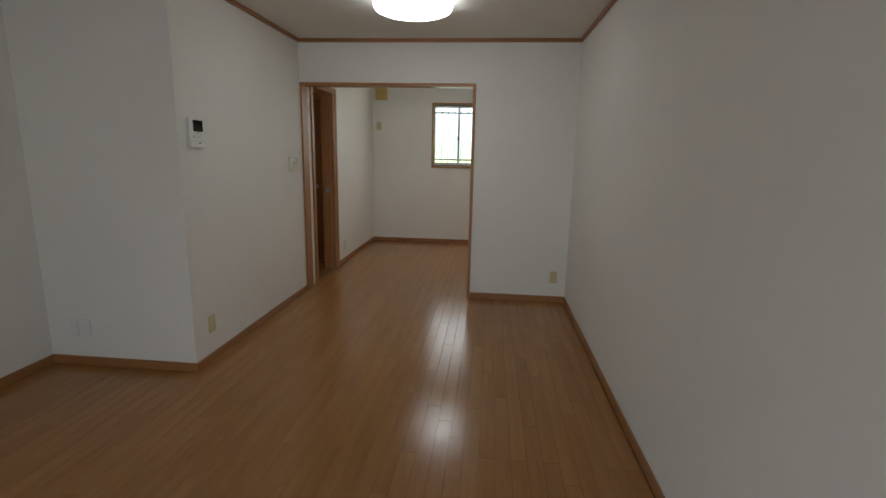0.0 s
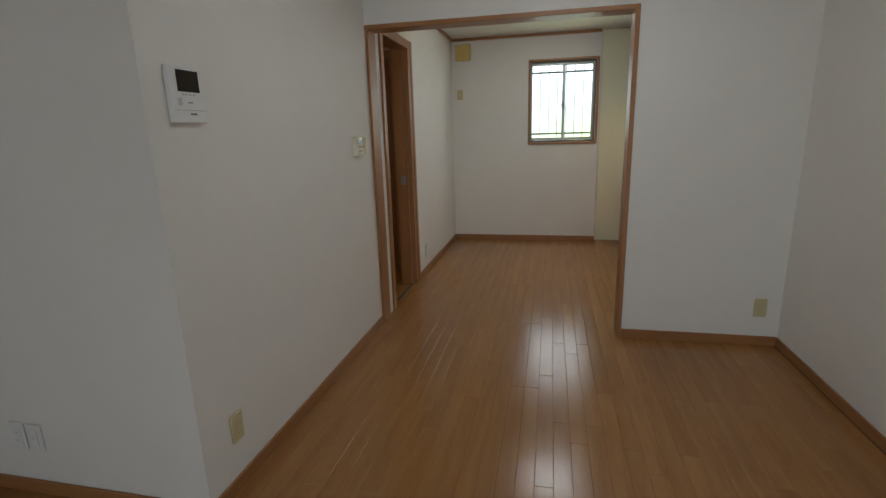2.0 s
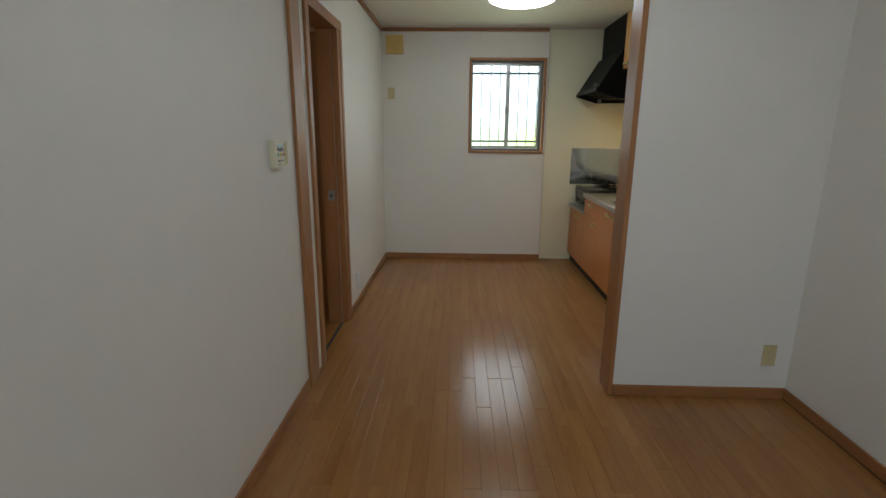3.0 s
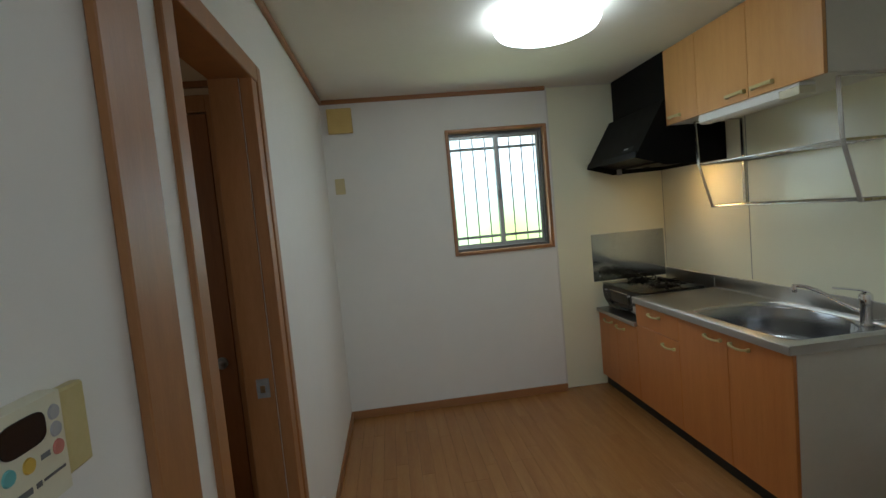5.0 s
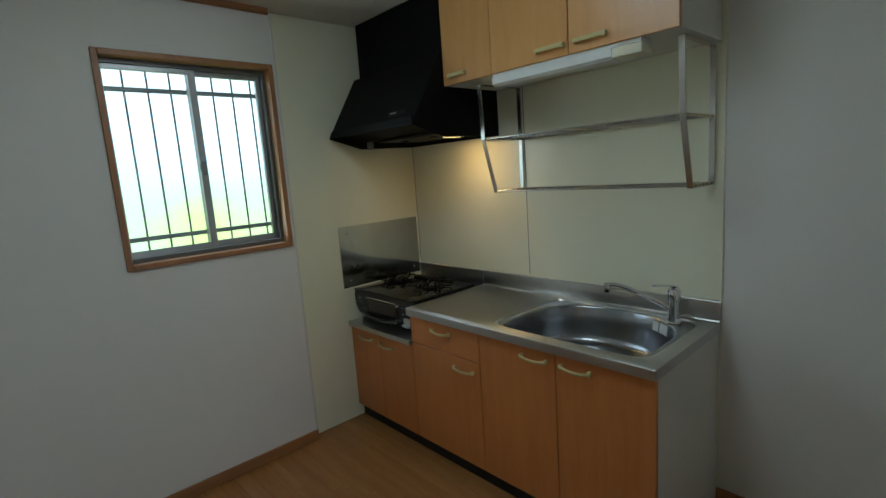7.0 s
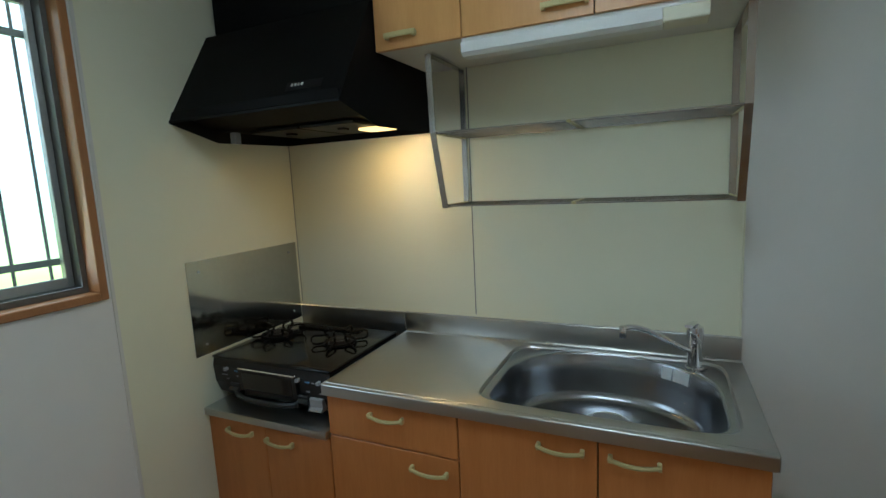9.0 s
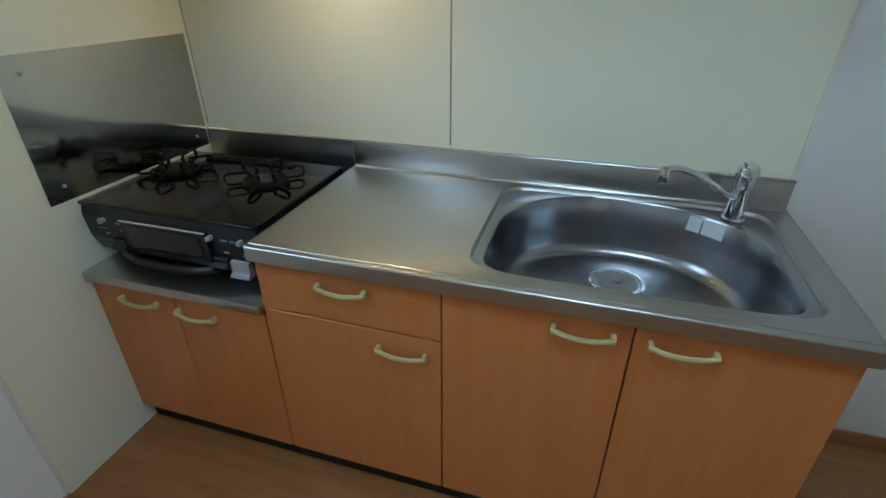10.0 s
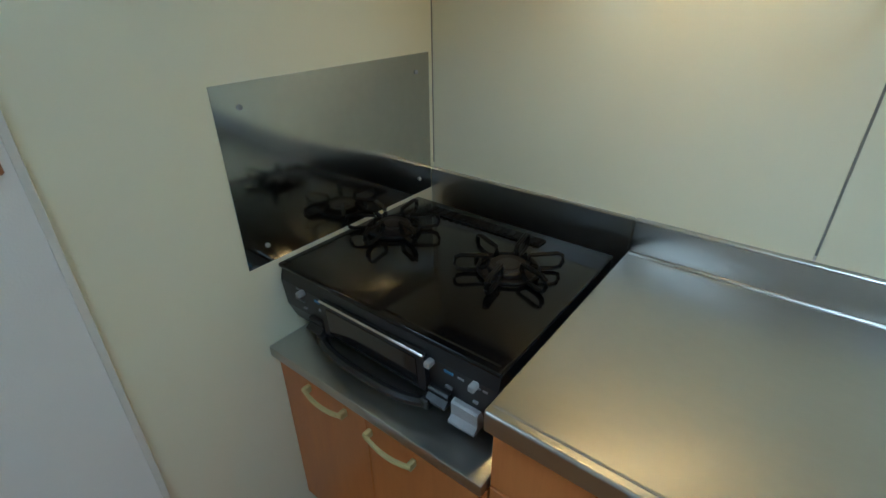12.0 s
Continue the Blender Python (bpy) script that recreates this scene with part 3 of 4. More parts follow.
def front(parent, name, y0, y1, z0, z1, mat=LAMINATE, x=FX):
    return solid(name, lambda bm: box(bm, x, x + 0.019, y0, y1, z0, z1, bevel=0.0015), mat, parent)


def handle(parent, y, z, x=FX, length=0.135, mat=CREAM, bow=0.010, fat=1.0):
    """A cream bridge handle with a bowed grip."""
    def build(bm):
        h = length / 2
        for s in (-1, 1):
            box(bm, x - 0.020, x - 0.0003, y + s * (h - 0.006) - 0.006, y + s * (h - 0.006) + 0.006, z - 0.008, z + 0.012, bevel=0.003, seg=2)
        n = 14
        rows = []
        for k in range(n + 1):
            u = -1 + 2 * k / n
            zz = z - bow * (1 - u * u) + 0.004
            xx = x - 0.020 - 0.006 * (1 - u * u)
            yy = y + u * h
            rows.append([bm.verts.new(v) for v in ((xx + 0.006, yy, zz + 0.006 * fat), (xx, yy, zz + 0.005 * fat), (xx - 0.002, yy, zz), (xx, yy, zz - 0.005 * fat),
                                                   (xx + 0.006, yy, zz - 0.006 * fat))])
        for a, b in zip(rows, rows[1:]):
            for i in range(5):
                bm.faces.new((a[i], a[(i + 1) % 5], b[(i + 1) % 5], b[i]))
        bm.faces.new(rows[0][::-1])
        bm.faces.new(rows[-1])
    return tagged(solid("handle", build, mat, parent, smooth=True), "cream plastic bow handle")


Y1, Y2 = 6.785, 6.365
front(unit, "drawer_front", Y1 + 0.002, CY1 - 0.001, 0.636, 0.790)
front(unit, "flap_door", Y1 + 0.002, CY1 - 0.001, KICK, 0.631)
front(unit, "door", Y2 + 0.002, Y1 - 0.002, KICK, 0.790)
front(unit, "door", CY0 + 0.008, Y2 - 0.002, KICK, 0.790)
handle(unit, 7.040, 0.737)
handle(unit, 6.889, 0.577)
handle(unit, 6.467, 0.739)
handle(unit, 6.270, 0.740)

# steel top with pressed rim and bowl
SX, SY = 0.610, 6.378
TX0, TX1, TY0, TY1 = 0.288, XK - 0.022, CY0, CY1 + 0.002


def rounded(a, b, n):
    return lambda c, s: (abs(c / a) ** n + abs(s / b) ** n) ** (-1 / n)


def bowl_edge(grow):
    front_half, back_half = rounded(0.246 + grow, 0.337 + grow, 9.0), rounded(0.264 + grow, 0.337 + grow, 2.15)

    def r(c, s):
        return front_half(c, s) if c < 0 else back_half(c, s)
    return r


def outer(c, s):
    ways = []
    if c:
        ways.append(((TX1 if c > 0 else TX0) - SX) / c)
    if s:
        ways.append(((TY1 if s > 0 else TY0) - SY) / s)
    return min(w for w in ways if w > 0)


ANGLES = sorted([2 * math.pi * k / 120 for k in range(120)] +
                [math.atan2(y - SY, x - SX) % (2 * math.pi) for x in (TX0, TX1) for y in (TY0, TY1)])


def ring(bm, r, z, tilt=0.0):
    made = []
    for a in ANGLES:
        c, s = math.cos(a), math.sin(a)
        d = r(c, s)
        made.append(bm.verts.new((SX + d * c, SY + d * s, z + tilt)))
    return made


def loft(bm, rings, cap=False):
    n = len(ANGLES)
    for a, b in zip(rings, rings[1:]):
        for k in range(n):
            bm.faces.new((a[k], a[(k + 1) % n], b[(k + 1) % n], b[k]))
    if cap:
        bm.faces.new(rings[-1])


RIM = 0.263, 0.366


def top_sheet(bm):
    loft(bm, [ring(bm, outer, CZ), ring(bm, rounded(RIM[0] + 0.010, RIM[1] + 0.010, 9), CZ), ring(bm, rounded(RIM[0] + 0.007, RIM[1] + 0.007, 9), CZ + 0.0015),
              ring(bm, rounded(RIM[0] + 0.004, RIM[1] + 0.004, 9), CZ + 0.001), ring(bm, rounded(RIM[0] + 0.001, RIM[1] + 0.001, 9), CZ - 0.007),
              ring(bm, rounded(RIM[0], RIM[1], 9), CZ - 0.008)])
    prof = []
    for a in range(7):
        t = math.pi / 2 * a / 6
        prof.append((TX0 - 0.006 * math.sin(t), CZ - 0.006 + 0.006 * math.cos(t)))
    prof += [(TX0 - 0.006, CZ - 0.04), (TX0 + 0.012, CZ - 0.04)]
    rows = [[bm.verts.new((x, y, z)) for x, z in prof] for y in (TY0, TY1)]
    for i in range(len(prof) - 1):
        bm.faces.new((rows[0][i], rows[0][i + 1], rows[1][i + 1], rows[1][i]))
    box(bm, TX0 - 0.006, TX1, TY0 - 0.003, TY0 - 0.0002, CZ - 0.04, CZ + 0.0015, bevel=0.001)
    tube(bm, [(TX0 + 0.014, TY0 + 0.002, CZ - 0.0015), (TX0 + 0.014, TY1 - 0.002, CZ - 0.0015)], 0.0035, 10)
    box(bm, TX0 - 0.005, TX1, TY1 + 0.0001, TY1 + 0.002, CZ - 0.04, CZ + 0.001)


tagged(solid("worktop", top_sheet, STEEL, unit, smooth=True), "brushed stainless steel worktop with faint scuffs")


def upstand(bm):
    box(bm, TX1, XK - 0.0045, TY0, TY1, CZ - 0.03, 0.919, bevel=0.004, seg=2)
    tube(bm, [(TX1 - 0.001, TY0, CZ + 0.001), (TX1 - 0.001, TY1, CZ + 0.001)], 0.005, 10)
    tube(bm, [(TX1 + 0.001, TY0, 0.916), (TX1 + 0.001, TY1, 0.916)], 0.004, 10)


solid("upstand", upstand, STEEL, unit, smooth=True)


def bowl(bm):
    loft(bm, [ring(bm, rounded(RIM[0], RIM[1], 9), CZ - 0.008), ring(bm, bowl_edge(0.010), CZ - 0.006), ring(bm, bowl_edge(0.004), CZ - 0.008),
              ring(bm, bowl_edge(0.0), CZ - 0.014), ring(bm, bowl_edge(-0.008), CZ - 0.10), ring(bm, bowl_edge(-0.013), CZ - 0.150), ring(bm, bowl_edge(-0.021), CZ - 0.172),
              ring(bm, bowl_edge(-0.034), CZ - 0.184), ring(bm, bowl_edge(-0.055), CZ - 0.189), ring(bm, lambda c, s: 0.05, CZ - 0.192)], cap=True)


tagged(solid("sink_bowl", bowl, BOWL_STEEL, unit, smooth=True, angle=50), "pressed stainless steel sink bowl")
DRX, DRY = 0.698, 6.378
tagged(solid("drain", lambda bm: lathe(bm, (DRX, DRY, CZ - 0.1925), [(0.078, 0.0), (0.078, 0.0045), (0.073, 0.0065), (0.067, 0.006), (0.063, 0.003), (0.02, 0.003)], 40), CHROME, unit,
             smooth=True), "round chrome drain flange")
tagged(solid("strainer", lambda bm: (lathe(bm, (DRX, DRY, CZ - 0.1895), [(0.061, 0.0), (0.060, 0.0012), (0.03, 0.0016), (0.01, 0.0016)], 32),
                                     lathe(bm, (DRX, DRY, CZ - 0.188), [(0.012, 0.0), (0.012, 0.010), (0.008, 0.013)], 16)), GRILLE, unit, smooth=True),
       "dark grey drain strainer")


def sticker_at(name, a0, a1, label):
    def build(bm):
        rows = []
        for k in range(7):
            a = a0 + (a1 - a0) * k / 6
            c, s = math.cos(a), math.sin(a)
            line = []
            for g, z in ((-0.0022, CZ - 0.018), (-0.0075, CZ - 0.062)):
                d = bowl_edge(g)(c, s) - 0.001
                line.append(bm.verts.new((SX + d * c, SY + d * s, z)))
            rows.append(line)
        for p, q in zip(rows, rows[1:]):
            bm.faces.new((p[0], p[1], q[1], q[0]))
    tagged(solid(name, build, STICKER, unit), label)


sticker_at("sticker", radians(-44), radians(-37), "small pale paper sticker on the bowl")
sticker_at("sticker", radians(-56), radians(-45), "pale blue printed sticker on the bowl")

# tap
TPX, TPY = 0.814, 6.104
tap = thing("mixer_tap", (TPX, TPY, CZ - 0.005), "chrome single lever mixer tap on the sink deck", "tap")


def tap_body(bm):
    lathe(bm, (TPX, TPY, CZ - 0.005), [(0.030, 0), (0.030, 0.005), (0.025, 0.009), (0.0235, 0.02), (0.0235, 0.090), (0.0245, 0.093), (0.0245, 0.097),
                                       (0.0265, 0.100), (0.0275, 0.140), (0.025, 0.150), (0.015, 0.156), (0.005, 0.158)], 32)


solid("body", tap_body, CHROME, tap, smooth=True)


def tap_spout(bm):
    """A slim pipe that climbs out of the body and levels off at the nozzle."""
    run = [(0.0, 0.058), (0.12, 0.068), (0.30, 0.094), (0.50, 0.126), (0.68, 0.152), (0.82, 0.166), (0.93, 0.170), (1.0, 0.168)]
    dx, dy = -0.158, 0.222
    tube(bm, [(TPX + dx * u, TPY + dy * u, CZ + h) for u, h in run], 0.0095, 12)
    lathe(bm, (TPX + dx, TPY + dy, CZ + 0.136), [(0.0105, 0), (0.0125, 0.003), (0.0125, 0.026), (0.0115, 0.038), (0.006, 0.042)], 20)


solid("spout", tap_spout, CHROME, tap, smooth=True)


def tap_lever(bm):
    """A flat blade over the cartridge, held level towards the room."""
    tube(bm, [(TPX + 0.012, TPY, CZ + 0.152), (TPX - 0.03, TPY + 0.006, CZ + 0.166), (TPX - 0.09, TPY + 0.018, CZ + 0.178), (TPX - 0.135, TPY + 0.027, CZ + 0.183)],
         0.0125, 12, flat=0.42)


solid("lever", tap_lever, CHROME, tap, smooth=True)
solid("stop_handle", lambda bm: tube(bm, [(TPX + 0.02, TPY - 0.015, CZ + 0.022), (TPX + 0.05, TPY - 0.035, CZ + 0.026), (TPX + 0.062, TPY - 0.045, CZ + 0.018)],
                                     0.0055, 8), CHROME, tap, smooth=True)

# ---- stove cabinet ----
LZ = 0.646
SB0, SB1 = 7.288, YK - 0.006
base = thing("stove_cabinet", (0.6, 7.587, 0), "low orange laminate cabinet with steel top under the stove", "kitchen cabinet")
solid("body", lambda bm: box(bm, FX + 0.021, XK - 0.006, SB0, SB1, KICK, LZ - 0.03, bevel=0.001), CARCASS, base)
solid("kick_board", lambda bm: box(bm, FX + 0.035, FX + 0.045, SB0, SB1, 0, KICK), GAP, base)
# Shade between the two doors, made as a dark sheet behind them.
solid("gap_shade_sheet", lambda bm: box(bm, FX + 0.0195, FX + 0.0209, SB0, SB1, KICK, LZ - 0.03), GAP, base)
YM = 7.595
front(base, "door", SB0, YM - 0.0015, KICK, LZ - 0.034)
front(base, "door", YM + 0.0015, SB1, KICK, LZ - 0.034)
handle(base, 7.721, 0.565)
handle(base, 7.520, 0.557)


def low_top(bm):
    box(bm, TX0 - 0.004, XK - 0.012, SB0, SB1, LZ - 0.03, LZ, bevel=0.004, seg=2)
    box(bm, XK - 0.020, XK - 0.0045, SB0, SB1, LZ, 0.917, bevel=0.003)


solid("steel_top", low_top, STEEL, base, smooth=True)

# ---- gas stove ----
GX0, GX1, GY0, GY1 = 0.352, 0.838, 7.300, YK - 0.007
GZ = 0.835
stove = thing("gas_stove", (0.6, 7.587, LZ), "black two-burner gas stove on the low cabinet", "stove")
face = [(GX0 + 0.004, GZ), (GX0 - 0.004, GZ - 0.03), (GX0 + 0.002, GZ - 0.10), (GX0 + 0.022, GZ - 0.150), (GX0 + 0.05, GZ - 0.172),
        (GX1, GZ - 0.172), (GX1, GZ)]
solid("body", lambda bm: prism(bm, face, GY0 + 0.003, GY1 - 0.003, "y"), STOVE_FACE, stove)


def stove_top(bm):
    box(bm, GX0 - 0.004, GX1 + 0.002, GY0, GY1, GZ, GZ + 0.012, bevel=0.005, seg=3)
    for x0, x1 in ((GX0 + 0.05, GX0 + 0.053), ):
        box(bm, x0 - 0.04, x1 - 0.038, GY0 + 0.01, GY1 - 0.01, GZ + 0.0118, GZ + 0.0128)


solid("top_plate", stove_top, ENAMEL, stove, smooth=True)


for x in (GX0 + 0.07, GX1 - 0.05):
    for y in (GY0 + 0.05, GY1 - 0.05):
        solid("foot", lambda bm: lathe(bm, (x, y, LZ + 0.0005), [(0.018, 0), (0.018, 0.010)], 14), IRON, stove)


def vent_grille(bm):
    box(bm, 0.770, 0.808, 7.455, 7.805, GZ + 0.0115, GZ + 0.016, bevel=0.002)
    for k in range(16):
        y = 7.470 + k * 0.0213
        box(bm, 0.775, 0.803, y - 0.0045, y + 0.0045, GZ + 0.016, GZ + 0.0185)


solid("vent_grille", vent_grille, IRON, stove)


def burner(y, x=0.632, k=1.0):
    z = GZ + 0.012
    solid("burner", lambda bm: (lathe(bm, (x, y, z), [(0.062, 0), (0.060, 0.004), (0.046, 0.005), (0.044, 0.016), (0.040, 0.019), (0.026, 0.017), (0.024, 0.020),
                                                      (0.006, 0.021)], 32)), BURNER, stove, smooth=True)

    def trivet(bm):
        tube(bm, [(x + 0.066 * math.cos(a), y + 0.066 * math.sin(a), z + 0.007) for a in (2 * math.pi * i / 32 for i in range(32))], 0.0045, 8, closed=True)
        for i in range(6):
            a = 2 * math.pi * i / 6 + 0.16
            c, s = math.cos(a), math.sin(a)
            loop = [(0.046, 0.040), (0.075, 0.041), (0.104, 0.043), (0.116, 0.037), (0.118, 0.022), (0.112, 0.010), (0.098, 0.006), (0.066, 0.007), (0.050, 0.014), (0.043, 0.028)]
            for side in (-0.0025, 0.0025):
                tube(bm, [(x + r * c - side * s, y + r * s + side * c, z + h) for r, h in loop], 0.0038, 6, closed=True)
    tagged(solid("grate", trivet, IRON, stove, smooth=True), "black enamelled six-armed pot grate")


burner(7.800)
burner(7.458)

GYC0, GYC1 = 7.455, 7.745      # grill door


def grill_door(bm):
    prism(bm, [(GX0 - 0.0035, GZ - 0.024), (GX0 - 0.014, GZ - 0.028), (GX0 - 0.009, GZ - 0.115), (GX0 + 0.006, GZ - 0.120)], GYC0, GYC1, "y")


solid("grill_door", grill_door, STOVE_FACE, stove)
solid("grill_window", lambda bm: prism(bm, [(GX0 - 0.0130, GZ - 0.038), (GX0 - 0.0150, GZ - 0.038), (GX0 - 0.0112, GZ - 0.106), (GX0 - 0.0092, GZ - 0.106)],
                                       GYC0 + 0.02, GYC1 - 0.02, "y"), FLAME_WINDOW, stove)
solid("grill_strip", lambda bm: box(bm, GX0 - 0.017, GX0 - 0.006, GYC0, GYC1, GZ - 0.028, GZ - 0.021, bevel=0.002), RACK_STEEL, stove)


def grill_handle(bm):
    pts = []
    for k in range(13):
        u = -1 + k / 6
        pts.append((GX0 - 0.012 - 0.024 * (1 - u ** 4), (GYC0 + GYC1) / 2 + u * 0.158, GZ - 0.130 - 0.008 * (1 - u * u)))
    tube(bm, pts, 0.011, 8, flat=1.0)
    for s in (-1, 1):
        y = (GYC0 + GYC1) / 2 + s * 0.152
        box(bm, GX0 - 0.026, GX0 + 0.012, y - 0.01, y + 0.01, GZ - 0.142, GZ - 0.118, bevel=0.003)


solid("grill_handle", grill_handle, STOVE_FACE, stove, smooth=True)


def lever_knob(y, z):
    solid("knob", lambda bm: (box(bm, GX0 - 0.022, GX0 - 0.002, y - 0.0065, y + 0.0065, z - 0.008, z + 0.005, bevel=0.003, seg=2)), GREY, stove)


lever_knob(7.812, GZ - 0.034)
lever_knob(7.444, GZ - 0.034)
lever_knob(7.347, GZ - 0.034)


def ignition_key(y0, y1, top, bottom, mat):
    """A push key: a flat plate that curls out into a finger lip at its foot."""
    prof = [(GX0 + 0.012, GZ - top), (GX0 - 0.007, GZ - top), (GX0 - 0.011, GZ - top - 0.004), (GX0 - 0.009, GZ - bottom + 0.014),
            (GX0 - 0.020, GZ - bottom + 0.005), (GX0 - 0.020, GZ - bottom), (GX0 + 0.012, GZ - bottom)]
    solid("ignition_key", lambda bm: prism(bm, prof, y0, y1, "y"), mat, stove)


ignition_key(7.338, 7.396, 0.100, 0.146, GREY)
ignition_key(7.752, 7.800, 0.094, 0.122, STOVE_FACE)
ignition_key(7.404, 7.450, 0.096, 0.124, STOVE_FACE)


def stove_marks(bm):
    for y0, y1, z0, z1 in ((7.806, 7.837, 0.036, 0.032), (7.816, 7.847, 0.066, 0.0635), (7.811, 7.821, 0.082, 0.079), (7.750, 7.765, 0.066, 0.061),
                           (7.399, 7.414, 0.082, 0.077), (7.338, 7.350, 0.045, 0.041), (7.324, 7.333, 0.045, 0.041), (7.373, 7.386, 0.045, 0.041), (7.343, 7.353, 0.082, 0.078)):
        box(bm, GX0 - 0.0045, GX0 + 0.0, y0, y1, GZ - z0, GZ - z1)


tagged(solid("markings", stove_marks, PALE_PRINT, stove), kind="stuff")
tagged(solid("markings", lambda bm: (box(bm, GX0 - 0.005, GX0, 7.396, 7.416, GZ - 0.045, GZ - 0.040), box(bm, GX0 - 0.005, GX0, 7.755, 7.775, GZ - 0.045, GZ - 0.040)), BLUE_INK, stove), kind="stuff")

# steel splash plate beside the stove
splash = thing("splash_plate", (0.57, YK - P, 0.856), "thin stainless steel splash plate screwed on the wall", "splashback")


def splash_sheet(bm):
    """A thin sheet, slightly buckled between its screws."""
    nx, nz = 24, 16
    x0, x1, z0, z1 = 0.280, XK - 0.022, 0.856, 1.241
    grids = []
    for d in (0.0022, 0.0006):
        g = []
        for i in range(nx + 1):
            for j in range(nz + 1):
                u, v = i / nx, j / nz
                bulge = 0.006 * math.sin(math.pi * u) * math.sin(math.pi * v) * (0.6 + 0.4 * math.sin(5 * u + 3 * v))
                g.append(bm.verts.new((x0 + u * (x1 - x0), YK - P - d - bulge, z0 + v * (z1 - z0))))
        grids.append(g)

    def vid(i, j):
        return i * (nz + 1) + j
    for g in grids:
        for i in range(nx):
            for j in range(nz):
                bm.faces.new((g[vid(i, j)], g[vid(i + 1, j)], g[vid(i + 1, j + 1)], g[vid(i, j + 1)]))
    a, b = grids
    rim = [vid(i, 0) for i in range(nx)] + [vid(nx, j) for j in range(nz)] + [vid(i, nz) for i in range(nx, 0, -1)] + [vid(0, j) for j in range(nz, 0, -1)]
    for p, q in zip(rim, rim[1:] + rim[:1]):
        bm.faces.new((a[p], a[q], b[q], b[p]))


solid("sheet", splash_sheet, SPLASH_STEEL, splash, smooth=True)


for x in (0.334, 0.850):
    for z in (0.898, 1.196):
        solid("screw", lambda bm: lathe(bm, (x, YK - P - 0.0022, z), [(0.006, 0), (0.005, -0.004), (0.002, -0.0045)], 12, "y"), GRILLE, splash)

# ---- range hood ----
HY0, HY1 = 7.121, YK - P - 0.002
hood = thing("range_hood", (0.6, 7.495, 1.72), "matt black sloped range hood with lit lamp", "range hood")


def hood_shell(bm):
    prof = [(0.286, 1.770), (0.286, 1.778), (0.498, 2.125), (XK - P - 0.001, 2.125), (XK - P - 0.001, 1.714), (0.50, 1.708)]
    prism(bm, prof, HY0, HY1, "y")
    bm.faces.ensure_lookup_table()
    bm.normal_update()
    under = [f for f in bm.faces if abs(f.normal.y) < 0.1 and abs(f.normal.z) > 0.9 and f.calc_center_median().z < 1.8]
    bmesh.ops.inset_region(bm, faces=under, thickness=0.014, depth=0)
    bmesh.ops.translate(bm, vec=(0, 0, 0.045), verts=list({v for f in under for v in f.verts}))


solid("canopy", hood_shell, BLACK_PAINT, hood)
solid("duct_cover", lambda bm: box(bm, 0.520, XK - P - 0.001, HY0 + 0.012, HY1 - 0.028, 2.1255, ZK - 0.002, bevel=0.002), BLACK_PAINT, hood)


for k in range(2):
    y0 = HY0 + 0.12 + k * 0.26
    solid("filter", lambda bm: box(bm, 0.53, 0.86, y0, y0 + 0.25, 1.735, 1.747, bevel=0.003), HOOD_INSIDE, hood)
    solid("filter_knob", lambda bm: box(bm, 0.62, 0.66, y0 + 0.11, y0 + 0.14, 1.727, 1.735, bevel=0.002), HOOD_INSIDE, hood)
solid("filter_clip", lambda bm: box(bm, 0.50, 0.53, 7.796, 7.826, 1.700, 1.745, bevel=0.002), GRILLE, hood)
solid("lamp_cover", lambda bm: box(bm, 0.66, 0.76, 7.19, 7.31, 1.722, 1.732, bevel=0.003), BULB, hood)


def hood_panel(mat, name, v0, v1, y0, y1, d):
    """A flat piece lying on the sloped front: v runs up the slope."""
    a, b = Vector((0.286, 0, 1.778)), Vector((0.498, 0, 2.125))
    up = (b - a).normalized()
    nrm = Vector((-up.z, 0, up.x))

    def build(bm):
        pts = [a + up * v0 + nrm * 0.0002, a + up * v1 + nrm * 0.0002, a + up * v1 + nrm * d, a + up * v0 + nrm * d]
        prism(bm, [(p.x, p.z) for p in pts], y0, y1, "y")
    solid(name, build, mat, hood)


hood_panel(HOOD_INSIDE, "switch_panel", 0.058, 0.092, 7.210, 7.358, 0.002)
for k in range(4):
    hood_panel(GREY, "switch", 0.073, 0.083, 7.287 + k * 0.014, 7.294 + k * 0.014, 0.005)

# ---- wall cabinet ----
UX, UZ = 0.508, 1.958
UY0, UY1 = 5.970, 7.115
cab = thing("wall_cabinet", (0.72, 6.539, UZ), "honey laminate wall cabinet with three doors", "wall cabinet")
solid("body", lambda bm: box(bm, UX + 0.021, XK - P - 0.001, UY0, UY1, UZ, ZK - 0.002, bevel=0.001), CARCASS, cab)
# Added dark sheet that gives the wall cabinet's door gaps their shade.
solid("gap_shade_sheet", lambda bm: box(bm, UX + 0.0192, UX + 0.0209, UY0 + 0.002, UY1 - 0.002, UZ + 0.001, ZK - 0.012), GAP, cab)
UA, UB = 6.798, 6.394
for y0, y1 in ((UY0, UB - 0.002), (UB + 0.002, UA - 0.0015), (UA + 0.0015, UY1)):
    front(cab, "door", y0, y1, UZ - 0.002, ZK - 0.012, UPPER_LAMINATE, UX)
handle(cab, 7.012, UZ + 0.036, UX, 0.115, bow=0.001, fat=1.5)
handle(cab, 6.475, UZ + 0.036, UX, bow=0.001, fat=1.5)
handle(cab, 6.294, UZ + 0.036, UX, bow=0.001, fat=1.5)

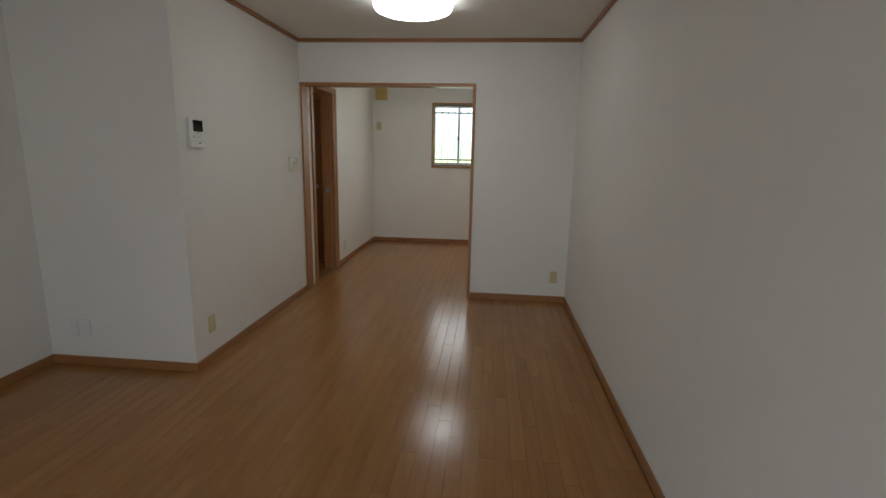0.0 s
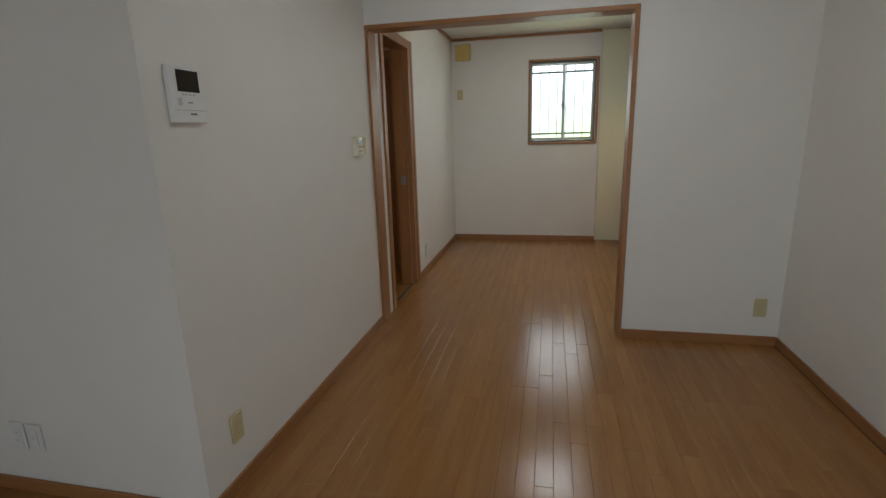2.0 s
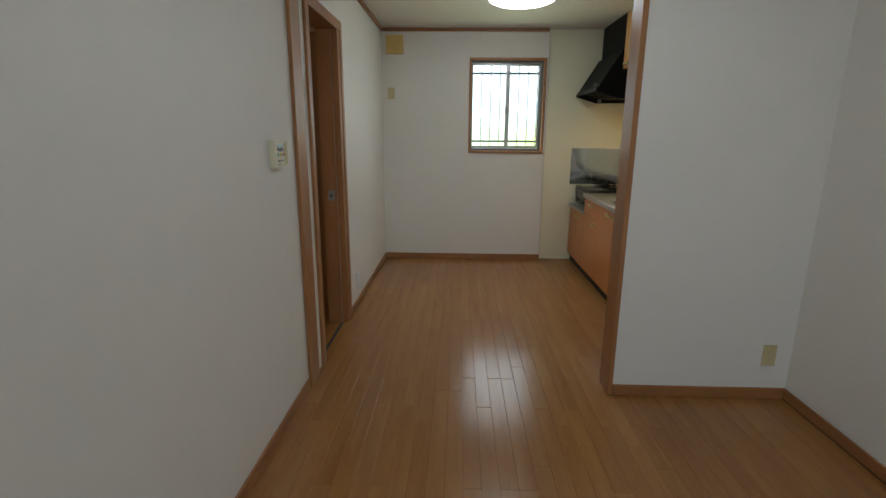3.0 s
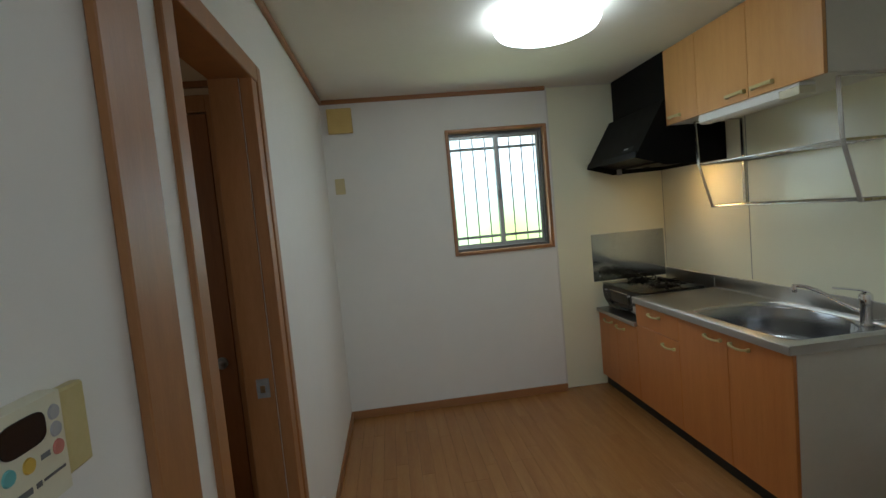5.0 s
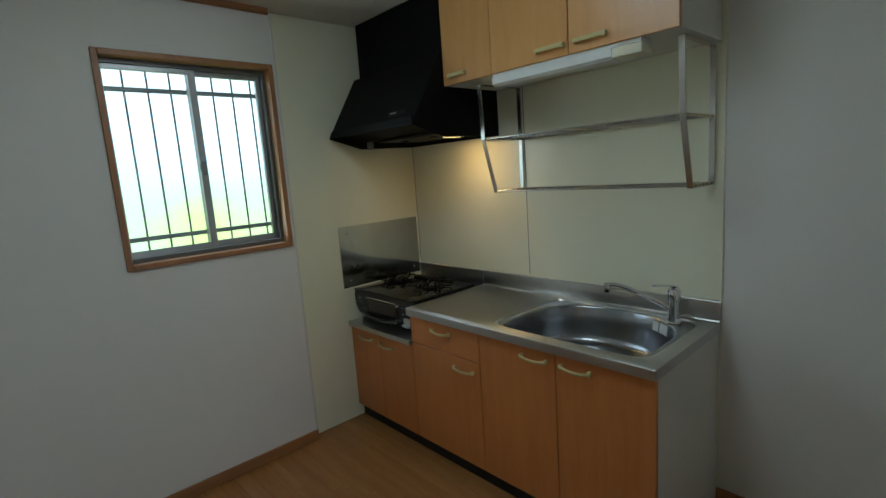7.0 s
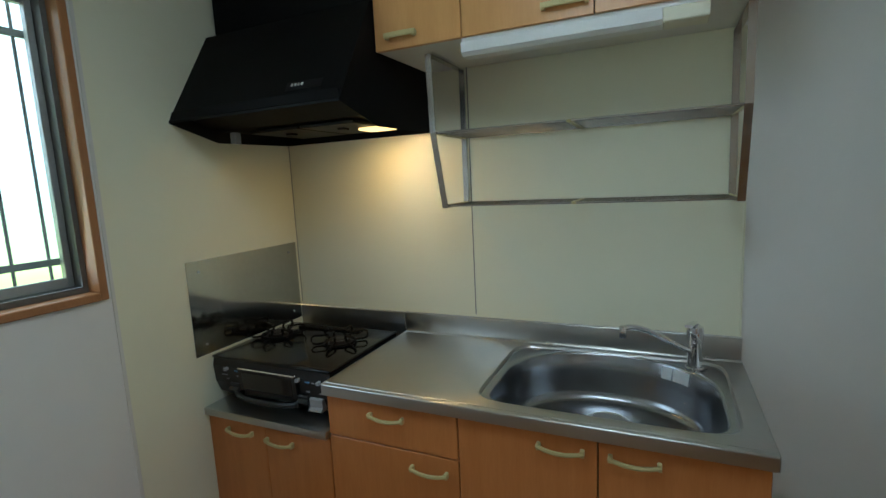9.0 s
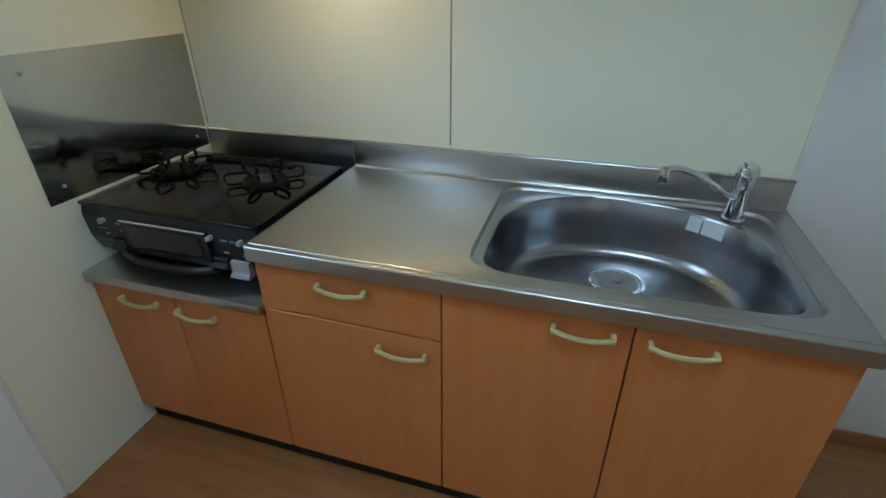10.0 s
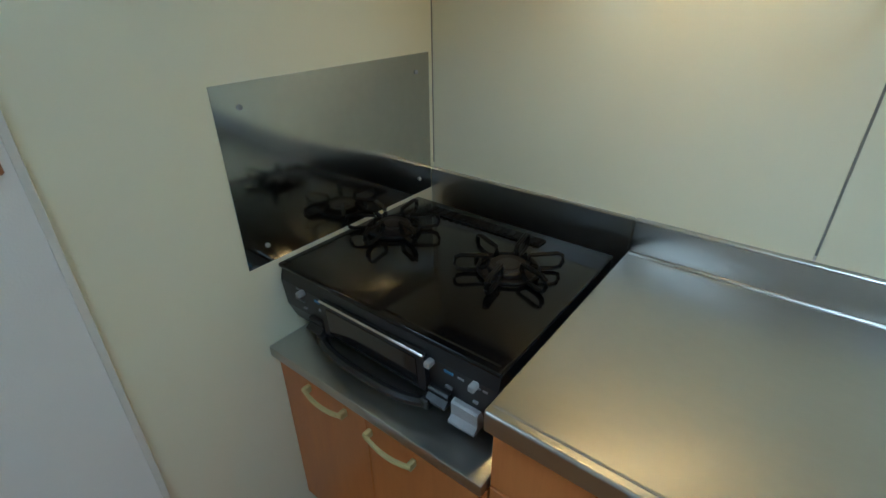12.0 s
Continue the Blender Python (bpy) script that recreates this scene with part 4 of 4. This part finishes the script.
# strip light under the wall cabinet
strip = thing("strip_light", (0.56, 6.457, UZ), "white strip light fixed under the wall cabinet", "strip light")
solid("housing", lambda bm: box(bm, 0.520, 0.600, 6.106, 6.803, UZ - 0.016, UZ - 0.0005, bevel=0.002), WHITE, strip)
solid("cover", lambda bm: prism(bm, [(0.517, UZ - 0.016), (0.600, UZ - 0.016), (0.598, UZ - 0.04), (0.585, UZ - 0.056), (0.535, UZ - 0.056), (0.520, UZ - 0.045)],
                                6.218, 6.805, "y"), WHITE, strip)
solid("end_box", lambda bm: box(bm, 0.517, 0.600, 6.103, 6.217, UZ - 0.054, UZ - 0.016, bevel=0.003), IVORY, strip)

# ---- dish rack ----
rack = thing("dish_rack", (0.78, 6.488, 1.40), "stainless steel two-tier hanging dish rack", "dish rack")
RY0, RY1, RB = 5.998, 6.962, XK - P - 0.012


def strap(bm, pts, y, w=0.011, t=0.0022):
    for (xa, za), (xb, zb) in zip(pts, pts[1:]):
        d = Vector((xb - xa, 0, zb - za))
        n = Vector((-d.z, 0, d.x)).normalized() * t
        prism(bm, [(xa - n.x, za - n.z), (xb - n.x, zb - n.z), (xb + n.x, zb + n.z), (xa + n.x, za + n.z)], y - w, y + w, "y")


for y in (RY0, RY1):
    solid("side_frame", lambda bm: strap(bm, [(RB, UZ - 0.012), (0.600, UZ - 0.012), (0.612, 1.680), (0.690, 1.408), (RB, 1.408), (RB, UZ - 0.012)], y), RACK_STEEL, rack)


def tier(z, x0, n):
    for k in range(n):
        x = x0 + (RB - 0.006 - x0) * k / (n - 1)
        solid("rod", lambda bm: tube(bm, [(x, RY0 - 0.004, z), (x, RY1 + 0.004, z)], 0.0042 if k in (0, n - 1) else 0.003, 8), RACK_STEEL, rack, smooth=True)
    solid("rod_holder", lambda bm: box(bm, x0 - 0.006, RB, 6.480, 6.494, z - 0.0055, z + 0.0045, bevel=0.002), CREAM, rack)
    for y in (RY0 + 0.006, RY1 - 0.006):
        solid("rod_holder", lambda bm: box(bm, x0, RB - 0.001, y - 0.004, y + 0.004, z - 0.006, z + 0.006, bevel=0.002), CREAM, rack)


tier(1.680, 0.622, 8)
tier(1.415, 0.700, 6)

# ---- floor boards ----
floor = tagged(new("floor"), "glossy brown oak strip flooring", kind="structure")
solid("subfloor", lambda bm: (box(bm, XW - 0.12, XK + 0.12, YR - 0.12, 4.6, -0.06, -0.0105), box(bm, -3.1, XK + 0.12, 4.6, YK + 0.12, -0.06, -0.0105)), SUBFLOOR, floor)
BW, JG = 0.0757, 0.0008
rng = random.Random(7)
far_boards, near_count, shared = [], 0, {}


def board_mesh(w, length):
    key = (round(w, 4), round(length, 3))
    if key not in shared:
        bm = bmesh.new()
        a, b, e = w / 2 - JG / 2, length / 2 - JG / 2, 0.0012
        low = [bm.verts.new((x, y, -0.009)) for x, y in ((-a, -b), (a, -b), (a, b), (-a, b))]
        mid = [bm.verts.new((x, y, -0.0006)) for x, y in ((-a, -b), (a, -b), (a, b), (-a, b))]
        top = [bm.verts.new((x, y, 0)) for x, y in ((-a + e, -b + e), (a - e, -b + e), (a - e, b - e), (-a + e, b - e))]
        for p, q in ((low, mid), (mid, top)):
            for k in range(4):
                bm.faces.new((p[k], p[(k + 1) % 4], q[(k + 1) % 4], q[k]))
        bm.faces.new(top)
        me = bpy.data.meshes.new("board")
        bm.to_mesh(me)
        bm.free()
        me.materials.append(PLANK)
        shared[key] = me
    return shared[key]


x = -3.03
while x < XK - 0.001:
    x1 = min(x + BW, XK)
    mid = (x + x1) / 2
    if mid < XW:
        lo, hi = 4.7, HY
    elif mid < XL - 0.12:
        lo, hi = YR, HY
    elif mid < XE:
        lo, hi = YR, YK
    else:
        lo, hi = YQ, YK
    y = lo - rng.choice((0.0, 0.15, 0.3, 0.45, 0.6, 0.75))
    while y < hi - 0.001:
        y1 = y + 0.909
        a, b = max(y, lo), min(y1, hi)
        if b - a > 0.004 and not (mid < XL - 0.12 and a >= YJ + 0.13 and b <= 4.6):
            spot = ((x + x1) / 2, (a + b) / 2)
            if -1.65 < spot[0] < 0.80 and 1.2 < spot[1] < 7.9 and near_count < 290:
                ob = new("board", board_mesh(x1 - x, b - a))
                ob.location = (*spot, 0)
                ob.parent = floor
                near_count += 1
            else:
                far_boards.append((x, x1, a, b))
        y = y1
    x = x1


def rest(bm):
    for x0, x1, a, b in far_boards:
        e = 0.0012
        x0, x1, a, b = x0 + JG / 2, x1 - JG / 2, a + JG / 2, b - JG / 2
        low = [bm.verts.new(v) for v in ((x0, a, -0.009), (x1, a, -0.009), (x1, b, -0.009), (x0, b, -0.009))]
        mid = [bm.verts.new(v) for v in ((x0, a, -0.0006), (x1, a, -0.0006), (x1, b, -0.0006), (x0, b, -0.0006))]
        top = [bm.verts.new(v) for v in ((x0 + e, a + e, 0), (x1 - e, a + e, 0), (x1 - e, b - e, 0), (x0 + e, b - e, 0))]
        for p, q in ((low, mid), (mid, top)):
            for k in range(4):
                bm.faces.new((p[k], p[(k + 1) % 4], q[(k + 1) % 4], q[k]))
        bm.faces.new(top)


tagged(solid("boards", rest, PLANK, floor), kind="stuff")
